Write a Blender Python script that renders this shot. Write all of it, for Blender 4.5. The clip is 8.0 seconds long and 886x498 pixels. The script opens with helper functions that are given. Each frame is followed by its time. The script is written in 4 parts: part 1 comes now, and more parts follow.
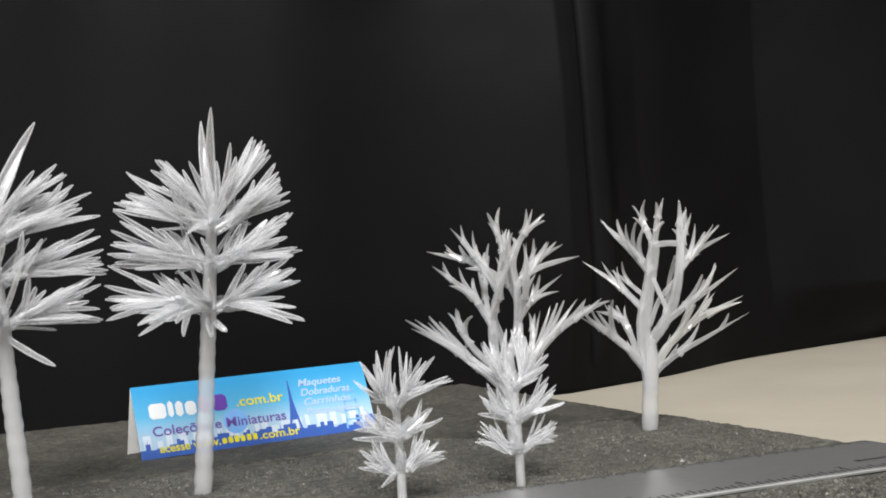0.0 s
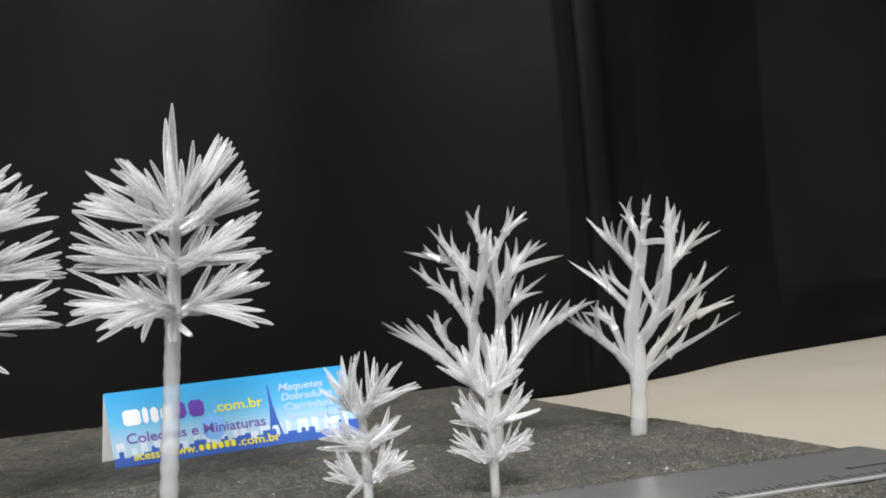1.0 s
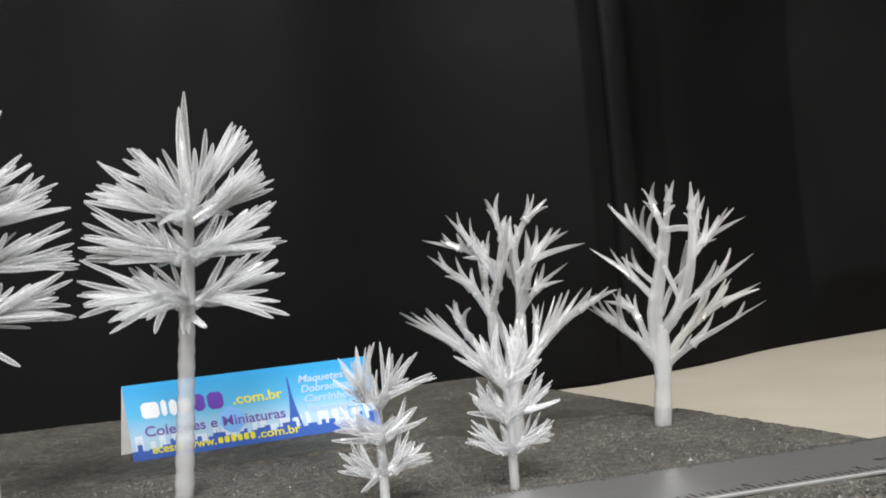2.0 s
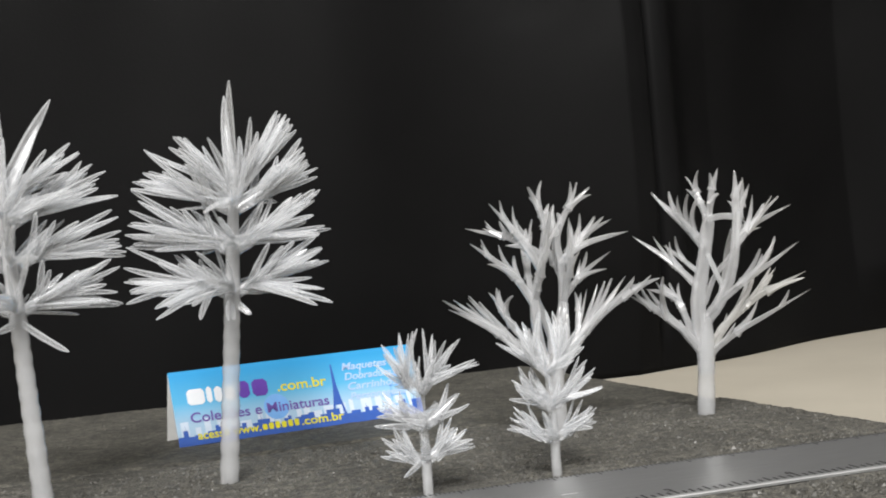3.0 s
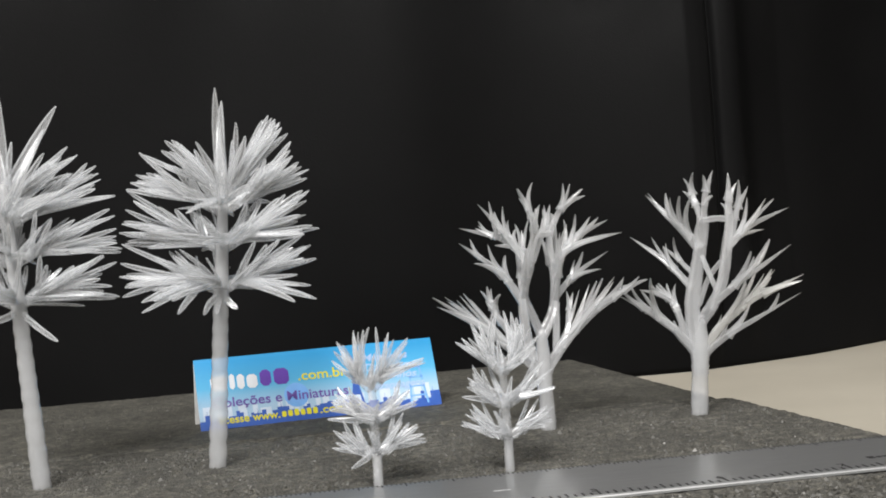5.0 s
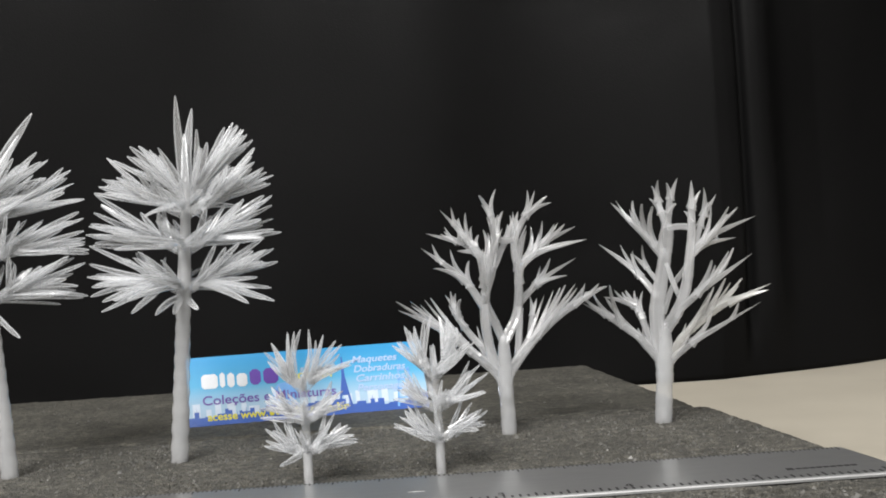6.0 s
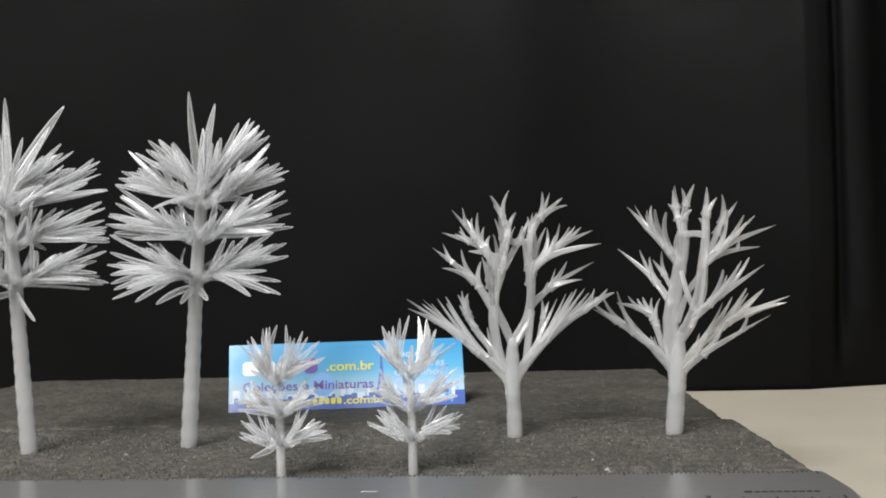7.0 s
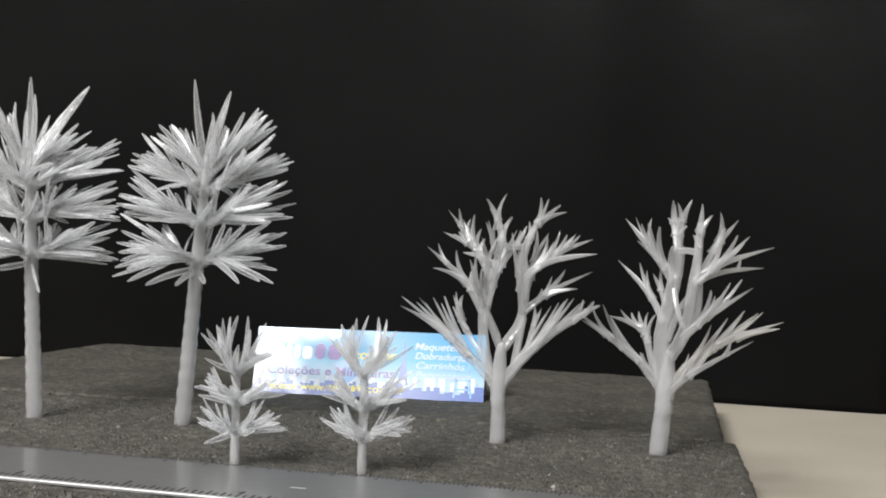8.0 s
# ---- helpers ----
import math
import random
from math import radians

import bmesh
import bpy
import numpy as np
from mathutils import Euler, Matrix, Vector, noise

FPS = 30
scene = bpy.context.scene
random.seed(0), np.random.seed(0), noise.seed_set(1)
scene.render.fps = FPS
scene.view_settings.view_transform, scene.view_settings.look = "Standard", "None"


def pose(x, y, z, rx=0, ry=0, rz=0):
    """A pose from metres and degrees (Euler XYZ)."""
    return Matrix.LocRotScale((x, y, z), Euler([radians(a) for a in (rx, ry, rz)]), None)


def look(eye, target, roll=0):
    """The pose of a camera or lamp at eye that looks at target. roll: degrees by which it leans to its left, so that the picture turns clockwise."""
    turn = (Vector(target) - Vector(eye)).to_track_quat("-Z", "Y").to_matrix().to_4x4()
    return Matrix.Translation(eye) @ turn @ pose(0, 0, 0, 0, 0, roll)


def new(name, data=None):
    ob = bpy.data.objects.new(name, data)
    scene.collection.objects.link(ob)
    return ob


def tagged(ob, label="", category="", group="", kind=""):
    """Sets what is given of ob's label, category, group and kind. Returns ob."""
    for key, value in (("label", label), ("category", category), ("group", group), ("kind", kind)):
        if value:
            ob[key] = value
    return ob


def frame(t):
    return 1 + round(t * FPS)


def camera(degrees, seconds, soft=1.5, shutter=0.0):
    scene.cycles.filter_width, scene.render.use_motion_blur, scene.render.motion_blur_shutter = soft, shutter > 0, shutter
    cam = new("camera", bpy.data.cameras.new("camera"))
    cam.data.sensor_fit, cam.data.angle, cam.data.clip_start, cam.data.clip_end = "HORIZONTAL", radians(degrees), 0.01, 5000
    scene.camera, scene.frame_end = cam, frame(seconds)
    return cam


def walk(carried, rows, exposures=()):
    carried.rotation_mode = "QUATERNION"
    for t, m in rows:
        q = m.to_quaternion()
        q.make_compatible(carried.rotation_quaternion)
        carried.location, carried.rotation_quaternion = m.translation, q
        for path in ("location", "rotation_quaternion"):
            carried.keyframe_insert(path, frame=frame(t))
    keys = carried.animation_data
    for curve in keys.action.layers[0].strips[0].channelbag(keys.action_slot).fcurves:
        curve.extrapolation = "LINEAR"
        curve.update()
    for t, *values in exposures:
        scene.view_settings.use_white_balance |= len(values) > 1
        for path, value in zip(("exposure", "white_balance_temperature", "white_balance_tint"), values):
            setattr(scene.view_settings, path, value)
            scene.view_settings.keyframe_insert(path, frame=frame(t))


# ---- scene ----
cam = camera(38.0, 8.0, 1.8, 0.3)
S = 0.01
ROWS = [
    (0, (-4.078, 0.831, 5.519), (-3.423, 2.721, 5.514), -4),
    (0.5, (-3.691, 1.314, 5.322), (-3.038, 3.204, 5.311), -4.1),
    (1, (-2.643, 1.640, 5.482), (-2.018, 3.540, 5.476), -4.4),
    (1.5, (-2.148, 2.194, 5.389), (-1.553, 4.103, 5.384), -4.6),
    (1.7, (-2.194, 2.056, 5.389), (-1.607, 3.968, 5.381), -4.7),
    (2.8, (-2.099, 2.108, 5.389), (-1.563, 4.035, 5.359), -4.9),
    (3, (-2.198, 1.963, 5.299), (-1.686, 3.896, 5.276), -4.8),
    (3.5, (-2.337, 1.467, 5.145), (-1.894, 3.417, 5.126), -4.8),
    (4, (-1.677, 1.227, 5.397), (-1.293, 3.189, 5.374), -4.7),
    (4.5, (0.244, 0.617, 5.460), (0.566, 2.591, 5.434), -4.4),
    (4.7, (0.922, 0.400, 5.409), (1.218, 2.378, 5.378), -4.3),
    (5.8, (5.083, -0.730, 5.302), (5.211, 1.266, 5.287), -3.8),
    (6, (5.959, -0.828, 5.158), (6.035, 1.171, 5.146), -3.6),
    (6.5, (8.501, -0.728, 5.000), (8.445, 1.271, 4.991), -3),
    (7, (10.672, -0.642, 5.276), (10.451, 1.346, 5.257), -1.8),
    (7.5, (13.470, 0.189, 5.073), (13.113, 2.157, 5.034), 0.7),
    (8, (15.611, 0.415, 5.910), (15.102, 2.348, 5.853), 1.8),
]
walk(cam, [(t, look([S * v for v in e], [S * v for v in g], r)) for t, e, g, r in ROWS],
     [(0, 0.2), (1.5, 0.24), (3.5, 0.14), (4.5, 0.1), (6.5, 0.04), (8, -0.06)])


# ---- light ----
CM = 0.01


def area_lamp(name, eye, target, sx, sy, watts, colour):
    data = bpy.data.lights.new(name, "AREA")
    data.shape, data.size, data.size_y, data.energy, data.color = "RECTANGLE", sx, sy, watts, colour
    ob = new(name, data)
    ob.matrix_world = look(eye, target)
    return ob


for eye, watts in (((-0.52, -0.74, 1.3), 26.0), ((-0.23, -1.26, 1.3), 41.0)):
    area_lamp("ceiling_lamp", eye, (0.05, 0.35, 0.0), 0.38, 0.28, watts, (1.0, 0.98, 0.96))
world = bpy.data.worlds.new("world")
scene.world = world
world.use_nodes = True
world.node_tree.nodes["Background"].inputs["Color"].default_value = (0.75, 0.8, 0.9, 1)
world.node_tree.nodes["Background"].inputs["Strength"].default_value = 0.05


# ---- materials ----
def material(name):
    m = bpy.data.materials.new(name)
    m.use_nodes = True
    nt = m.node_tree
    return m, nt, nt.nodes["Principled BSDF"]


def node(nt, kind, **inputs):
    n = nt.nodes.new(kind)
    for key, value in inputs.items():
        n.inputs[key.replace("_", " ")].default_value = value
    return n


def ramp(nt, source, stops):
    r = nt.nodes.new("ShaderNodeValToRGB")
    while len(r.color_ramp.elements) < len(stops):
        r.color_ramp.elements.new(0.5)
    for e, (p, c) in zip(r.color_ramp.elements, stops):
        e.position, e.color = p, (*c, 1)
    nt.links.new(source, r.inputs["Fac"])
    return r


def coords(nt, scale=(1, 1, 1)):
    tc = nt.nodes.new("ShaderNodeTexCoord")
    mp = nt.nodes.new("ShaderNodeMapping")
    mp.inputs["Scale"].default_value = scale
    nt.links.new(tc.outputs["Object"], mp.inputs["Vector"])
    return mp.outputs["Vector"]


def noise_tex(nt, vec, scale, detail=4.0, rough=0.55):
    n = node(nt, "ShaderNodeTexNoise", Scale=scale, Detail=detail, Roughness=rough)
    nt.links.new(vec, n.inputs["Vector"])
    return n.outputs["Fac"]


def bump(nt, height, bsdf, strength, distance):
    b = node(nt, "ShaderNodeBump", Strength=strength, Distance=distance)
    nt.links.new(height, b.inputs["Height"])
    nt.links.new(b.outputs["Normal"], bsdf.inputs["Normal"])
    return b


def grey(v):
    return (v, v, v)


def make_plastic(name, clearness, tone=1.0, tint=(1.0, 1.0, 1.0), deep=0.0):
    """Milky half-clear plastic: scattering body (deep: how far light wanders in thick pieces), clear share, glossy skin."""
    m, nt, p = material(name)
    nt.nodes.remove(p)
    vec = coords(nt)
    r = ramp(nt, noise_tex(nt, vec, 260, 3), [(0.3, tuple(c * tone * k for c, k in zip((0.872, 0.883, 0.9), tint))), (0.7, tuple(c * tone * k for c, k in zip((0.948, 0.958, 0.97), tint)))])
    b = node(nt, "ShaderNodeBump", Strength=0.13, Distance=0.0004)
    nt.links.new(noise_tex(nt, vec, 420, 2), b.inputs["Height"])
    dif = nt.nodes.new("ShaderNodeBsdfDiffuse")
    tra = nt.nodes.new("ShaderNodeBsdfTranslucent")
    for n in (dif, tra):
        nt.links.new(r.outputs["Color"], n.inputs["Color"])
        nt.links.new(b.outputs["Normal"], n.inputs["Normal"])
    clear = node(nt, "ShaderNodeBsdfTransparent", Color=(0.97, 0.975, 0.98, 1))
    gloss = node(nt, "ShaderNodeBsdfGlossy", Color=(1, 1, 1, 1), Roughness=0.19)
    nt.links.new(b.outputs["Normal"], gloss.inputs["Normal"])
    face = node(nt, "ShaderNodeLayerWeight", Blend=0.5)
    power = nt.nodes.new("ShaderNodeMath")
    power.operation = "POWER"
    power.inputs[1].default_value = 3.0
    fres = nt.nodes.new("ShaderNodeMath")
    fres.operation = "MULTIPLY_ADD"
    fres.inputs[1].default_value, fres.inputs[2].default_value = 0.65, 0.02
    nt.links.new(face.outputs["Facing"], power.inputs[0])
    nt.links.new(power.outputs[0], fres.inputs[0])
    body = node(nt, "ShaderNodeMixShader", Fac=0.5)
    if deep:
        wax = node(nt, "ShaderNodeSubsurfaceScattering", Scale=deep, Radius=(1.0, 1.0, 1.0))
        nt.links.new(r.outputs["Color"], wax.inputs["Color"])
        nt.links.new(b.outputs["Normal"], wax.inputs["Normal"])
    milky = node(nt, "ShaderNodeMixShader", Fac=clearness)
    skin = nt.nodes.new("ShaderNodeMixShader")
    nt.links.new(dif.outputs["BSDF"], body.inputs[1])
    nt.links.new(tra.outputs["BSDF"], body.inputs[2])
    nt.links.new(wax.outputs["BSSRDF"] if deep else body.outputs["Shader"], milky.inputs[1])
    nt.links.new(clear.outputs["BSDF"], milky.inputs[2])
    nt.links.new(fres.outputs[0], skin.inputs["Fac"])
    nt.links.new(milky.outputs["Shader"], skin.inputs[1])
    nt.links.new(gloss.outputs["BSDF"], skin.inputs[2])
    nt.links.new(skin.outputs["Shader"], nt.nodes["Material Output"].inputs["Surface"])
    return m


def make_grit(name, lo, hi, relief=0.0016):
    m, nt, p = material(name)
    vec = coords(nt)
    colour = ramp(nt, noise_tex(nt, vec, 1300, 4, 0.75), [(0.4, lo), (0.62, hi)]).outputs["Color"]
    layers = (
        ramp(nt, noise_tex(nt, vec, 45, 4), [(0.3, grey(0.7)), (0.5, grey(0.95)), (0.7, grey(1.25))]),
        ramp(nt, noise_tex(nt, vec, 330, 3, 0.6), [(0.36, (0.6, 0.6, 0.6)), (0.52, (0.98, 0.97, 0.93)), (0.66, (1.5, 1.46, 1.36))]),
    )
    for layer in layers:
        mix = nt.nodes.new("ShaderNodeMixRGB")
        mix.blend_type = "MULTIPLY"
        mix.inputs["Fac"].default_value = 1.0
        nt.links.new(colour, mix.inputs["Color1"])
        nt.links.new(layer.outputs["Color"], mix.inputs["Color2"])
        colour = mix.outputs["Color"]
    nt.links.new(colour, p.inputs["Base Color"])
    p.inputs["Roughness"].default_value = 0.75
    bump(nt, noise_tex(nt, vec, 520, 5, 0.75), p, 1.0, relief)
    return m


def make_grain():
    m, nt, p = material("mineral_grain")
    g = nt.nodes.new("ShaderNodeNewGeometry")
    r = ramp(nt, g.outputs["Random Per Island"], [(0.0, (0.025, 0.024, 0.021)), (0.45, (0.05, 0.047, 0.038)), (0.8, (0.066, 0.064, 0.057)), (0.98, (0.1, 0.097, 0.088)), (0.997, (0.19, 0.185, 0.175))])
    nt.links.new(r.outputs["Color"], p.inputs["Base Color"])
    p.inputs["Roughness"].default_value = 0.6
    return m


def make_cloth():
    m, nt, p = material("black_vinyl_cloth")
    vec = coords(nt)
    n = noise_tex(nt, vec, 9, 5)
    r = ramp(nt, n, [(0.3, (0.0026, 0.0026, 0.0027)), (0.75, (0.005, 0.005, 0.0052))])
    nt.links.new(r.outputs["Color"], p.inputs["Base Color"])
    p.inputs["Specular IOR Level"].default_value = 0.058
    rr = ramp(nt, noise_tex(nt, vec, 14, 4), [(0.3, grey(0.46)), (0.7, grey(0.6))])
    nt.links.new(rr.outputs["Color"], p.inputs["Roughness"])
    bump(nt, noise_tex(nt, vec, 1500, 2), p, 0.2, 0.0003)
    return m


def make_table():
    m, nt, p = material("beige_laminate")
    vec = coords(nt)
    n = noise_tex(nt, vec, 22, 5)
    r = ramp(nt, n, [(0.3, (0.4, 0.368, 0.305)), (0.7, (0.45, 0.415, 0.345))])
    nt.links.new(r.outputs["Color"], p.inputs["Base Color"])
    p.inputs["Roughness"].default_value = 0.42
    bump(nt, noise_tex(nt, vec, 700, 3), p, 0.12, 0.0003)
    return m


def make_steel():
    m, nt, p = material("brushed_steel")
    vec = coords(nt, (1, 40, 1))
    n = noise_tex(nt, vec, 120, 4)
    r = ramp(nt, n, [(0.3, (0.45, 0.455, 0.46)), (0.7, (0.55, 0.555, 0.56))])
    nt.links.new(r.outputs["Color"], p.inputs["Base Color"])
    p.inputs["Metallic"].default_value = 1.0
    p.inputs["Roughness"].default_value = 0.52
    p.inputs["Coat Weight"].default_value = 0.7
    p.inputs["Coat Roughness"].default_value = 0.14
    bump(nt, noise_tex(nt, vec, 300, 2), p, 0.2, 0.00002)
    return m


def plain(name, colour, rough=0.5, metal=0.0, var=0.06, scale=300.0, coat=0.0):
    m, nt, p = material(name)
    vec = coords(nt)
    lo = tuple(max(0.0, c * (1 - var)) for c in colour)
    hi = tuple(min(1.0, c * (1 + var)) for c in colour)
    r = ramp(nt, noise_tex(nt, vec, scale, 3), [(0.3, lo), (0.7, hi)])
    nt.links.new(r.outputs["Color"], p.inputs["Base Color"])
    p.inputs["Roughness"].default_value = rough
    p.inputs["Metallic"].default_value = metal
    p.inputs["Coat Weight"].default_value = coat
    p.inputs["Coat Roughness"].default_value = 0.13
    return m


def make_print():
    """Glossy card print: sky blue above, fading to a pale haze below."""
    m, nt, p = material("printed_blue_card")
    tc = nt.nodes.new("ShaderNodeTexCoord")
    sep = nt.nodes.new("ShaderNodeSeparateXYZ")
    nt.links.new(tc.outputs["Object"], sep.inputs["Vector"])
    mr = node(nt, "ShaderNodeMapRange")
    mr.inputs["From Min"].default_value, mr.inputs["From Max"].default_value = 0.0, 2.02 * CM
    nt.links.new(sep.outputs["Z"], mr.inputs["Value"])
    r = ramp(nt, mr.outputs["Result"], [(0.0, (0.36, 0.47, 0.6)), (0.3, (0.33, 0.48, 0.62)), (0.62, (0.08, 0.34, 0.56)), (1.0, (0.028, 0.245, 0.49))])
    nt.links.new(r.outputs["Color"], p.inputs["Base Color"])
    p.inputs["Roughness"].default_value = 0.3
    p.inputs["Specular IOR Level"].default_value = 0.25
    p.inputs["Coat Weight"].default_value = 0.48
    p.inputs["Coat Roughness"].default_value = 0.13
    return m


PLASTIC = make_plastic("milky_plastic", 0.81, 1.03)
PLASTIC_SHRUB = make_plastic("clouded_milky_plastic", 0.775, 0.93)
# less clear copy of the needle plastic: paints the light caught along blade edges
PLASTIC_LIT_EDGE = make_plastic("milky_plastic_lit_edge", 0.74, 1.04)
PLASTIC_LIMB = make_plastic("denser_milky_plastic", 0.72, 0.7, deep=0.003)
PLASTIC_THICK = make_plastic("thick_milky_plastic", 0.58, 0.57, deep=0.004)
PLASTIC_YELLOWED = make_plastic("yellowed_milky_plastic", 0.7, 0.74, (1.0, 0.985, 0.93), deep=0.003)
GRIT = make_grit("grey_grit", (0.035, 0.034, 0.03), (0.152, 0.147, 0.131))
GRIT_FINE = make_grit("fine_grey_grit", (0.03, 0.029, 0.025), (0.112, 0.108, 0.094), 0.0009)
GRAIN = make_grain()
MICA = plain("pale_mica", (0.34, 0.335, 0.32), 0.35)
CLOTH = make_cloth()
TABLE = make_table()
STEEL = make_steel()
INK = plain("black_ink", (0.02, 0.02, 0.02), 0.6)
SCRATCH = plain("bright_scratch", (0.9, 0.9, 0.9), 0.5, 1.0)
PRINT = make_print()
CARD = plain("white_card", (0.72, 0.72, 0.7), 0.6)
NAVY = plain("navy_print", (0.03, 0.09, 0.36), 0.28, coat=0.38)
HAZE_BLUE = plain("pale_blue_print", (0.16, 0.36, 0.7), 0.28, coat=0.38)
WHITE_INK = plain("white_print", (0.6, 0.62, 0.65), 0.28, coat=0.38)
MIST_INK = plain("misty_white_print", (0.5, 0.58, 0.68), 0.28, coat=0.38)
PALE_INK = plain("lilac_print", (0.33, 0.45, 0.66), 0.28, coat=0.38)
PURPLE = plain("purple_print", (0.1, 0.04, 0.3), 0.28, coat=0.38)
MAUVE = plain("mauve_print", (0.12, 0.07, 0.3), 0.28, coat=0.38)
YELLOW = plain("yellow_print", (0.6, 0.55, 0.02), 0.28, coat=0.38)
WALL = plain("matt_wall_paint", (0.78, 0.775, 0.76), 0.8, scale=6)
FLOOR = plain("grey_floor_tile", (0.3, 0.29, 0.27), 0.6, scale=5)


# ---- building helpers (lengths in centimetres) ----
def mesh_of(name, bm, mat, smooth=True):
    bmesh.ops.scale(bm, vec=(CM, CM, CM), verts=bm.verts)
    bmesh.ops.recalc_face_normals(bm, faces=bm.faces)
    me = bpy.data.meshes.new(name)
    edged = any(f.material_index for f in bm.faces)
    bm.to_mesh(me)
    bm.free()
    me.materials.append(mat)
    # second slot: plastic with the edge light painted in
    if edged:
        me.materials.append(PLASTIC_LIT_EDGE)
    if smooth:
        me.polygons.foreach_set("use_smooth", [True] * len(me.polygons))
    return me


def part(name, bm, mat, parent=None, label="", smooth=True):
    ob = new(name, mesh_of(name, bm, mat, smooth))
    ob.parent = parent
    return tagged(ob, label)


def thing(name, at, label, category, group="", kind="", turn=0.0):
    ob = new(name)
    ob.empty_display_size = 0.01
    ob.matrix_world = pose(at[0] * CM, at[1] * CM, at[2] * CM, 0, 0, turn)
    return tagged(ob, label, category, group, kind)


def box(bm, lo, hi, bevel=0.0):
    res = bmesh.ops.create_cube(bm, size=1.0)
    c = [(a + b) / 2 for a, b in zip(lo, hi)]
    bmesh.ops.scale(bm, vec=[b - a for a, b in zip(lo, hi)], verts=res["verts"])
    bmesh.ops.translate(bm, vec=c, verts=res["verts"])
    if bevel:
        edges = list({e for v in res["verts"] for e in v.link_edges})
        bmesh.ops.bevel(bm, geom=edges, offset=bevel, segments=2, affect="EDGES")


def tube(bm, pts, radii, sides=8, index=0):
    """A closed tapering tube through pts."""
    pts = [Vector(p) for p in pts]
    side = None
    rings = []
    for i, p in enumerate(pts):
        d = (pts[min(i + 1, len(pts) - 1)] - pts[max(i - 1, 0)]).normalized()
        if side is None:
            ref = Vector((0, 0, 1)) if abs(d.z) < 0.9 else Vector((1, 0, 0))
            side = d.cross(ref).normalized()
        side = (side - d * side.dot(d)).normalized()
        up = d.cross(side)
        rings.append([bm.verts.new(p + radii[i] * (math.cos(a) * side + math.sin(a) * up)) for a in (2 * math.pi * k / sides for k in range(sides))])
    for a, b in zip(rings, rings[1:]):
        for k in range(sides):
            bm.faces.new((a[k], a[(k + 1) % sides], b[(k + 1) % sides], b[k])).material_index = index
    bm.faces.new(list(reversed(rings[0]))).material_index = index
    bm.faces.new(rings[-1]).material_index = index


def smooth_path(pts, steps=4):
    """A Catmull-Rom line through pts."""
    pts = [Vector(p) for p in pts]
    ext = [2 * pts[0] - pts[1], *pts, 2 * pts[-1] - pts[-2]]
    out = []
    for i in range(1, len(ext) - 2):
        a, b, c, d = ext[i - 1:i + 3]
        for k in range(steps):
            t = k / steps
            out.append(0.5 * (2 * b + (c - a) * t + (2 * a - 5 * b + 4 * c - d) * t * t + (3 * b - a - 3 * c + d) * t ** 3))
    return out + [pts[-1]]


def polar(az, el, length):
    a, e = radians(az), radians(el)
    return Vector((math.cos(a) * math.cos(e), math.sin(a) * math.cos(e), math.sin(e))) * length


def trunk_part(rng, tree, pts, radii, wave=0.04, rings=28, sides=12):
    path = smooth_path(pts, rings // (len(pts) - 1))
    n = len(path)
    out = []
    for i in range(n):
        f = i / (n - 1) * (len(radii) - 1)
        k = min(int(f), len(radii) - 2)
        r = radii[k] + (radii[k + 1] - radii[k]) * (f - k)
        out.append(r * (1 + wave * math.sin(i * 1.9 + rng.uniform(-0.4, 0.4))))
    bm = bmesh.new()
    tube(bm, path, out, sides)
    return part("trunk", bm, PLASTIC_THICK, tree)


# ---- room ----
def wall_box(name, lo, hi, mat, label, kind_cat):
    bm = bmesh.new()
    box(bm, lo, hi)
    return tagged(part(name, bm, mat, None, smooth=False), label, kind_cat, kind="structure")


wall_box("floor", (-200, -260, -80), (300, 180, -76), FLOOR, "plain grey tiled floor under the table", "floor")
wall_box("ceiling", (-200, -260, 170), (300, 180, 174), WALL, "plain pale ceiling above the table", "ceiling")
wall_box("wall_north", (-200, 176, -76), (300, 180, 170), WALL, "plain pale wall behind the black cloth", "wall")
wall_box("wall_south", (-200, -260, -76), (300, -256, 170), WALL, "plain pale wall behind the table", "wall")
wall_box("wall_east", (296, -256, -76), (300, 176, 170), WALL, "plain pale wall beside the table", "wall")
wall_box("wall_west", (-200, -256, -76), (-196, 176, 170), WALL, "plain pale wall beside the table", "wall")

# ---- table ----
TOP = -1.4
table = thing("table", (0, 20, -76), "beige laminate table under a gritty grey base", "table")
bm = bmesh.new()
box(bm, (-75, -45, 76 + TOP - 2.5), (75, 60, 76 + TOP), 0.3)
part("tabletop", bm, TABLE, table, smooth=False)
for sx in (-70, 70):
    for sy in (-40, 55):
        bm = bmesh.new()
        box(bm, (sx - 2.2, sy - 2.2, 0), (sx + 2.2, sy + 2.2, 76 + TOP - 2.5), 0.3)
        part("leg", bm, TABLE, table, smooth=False)


# ---- black cloth ----
def cloth_line(x):
    """Plan of the hanging cloth: its depth at x."""
    if x < 19.5:
        return 53.0 - 0.0005 * (x - 8) ** 2
    s = x - 19.5
    return 52.93 + 0.27 * s + 0.35 * (1 - math.exp(-s / 3.0)) + 2.3 / (1 + math.exp(-(x - 28.5) / 1.8))


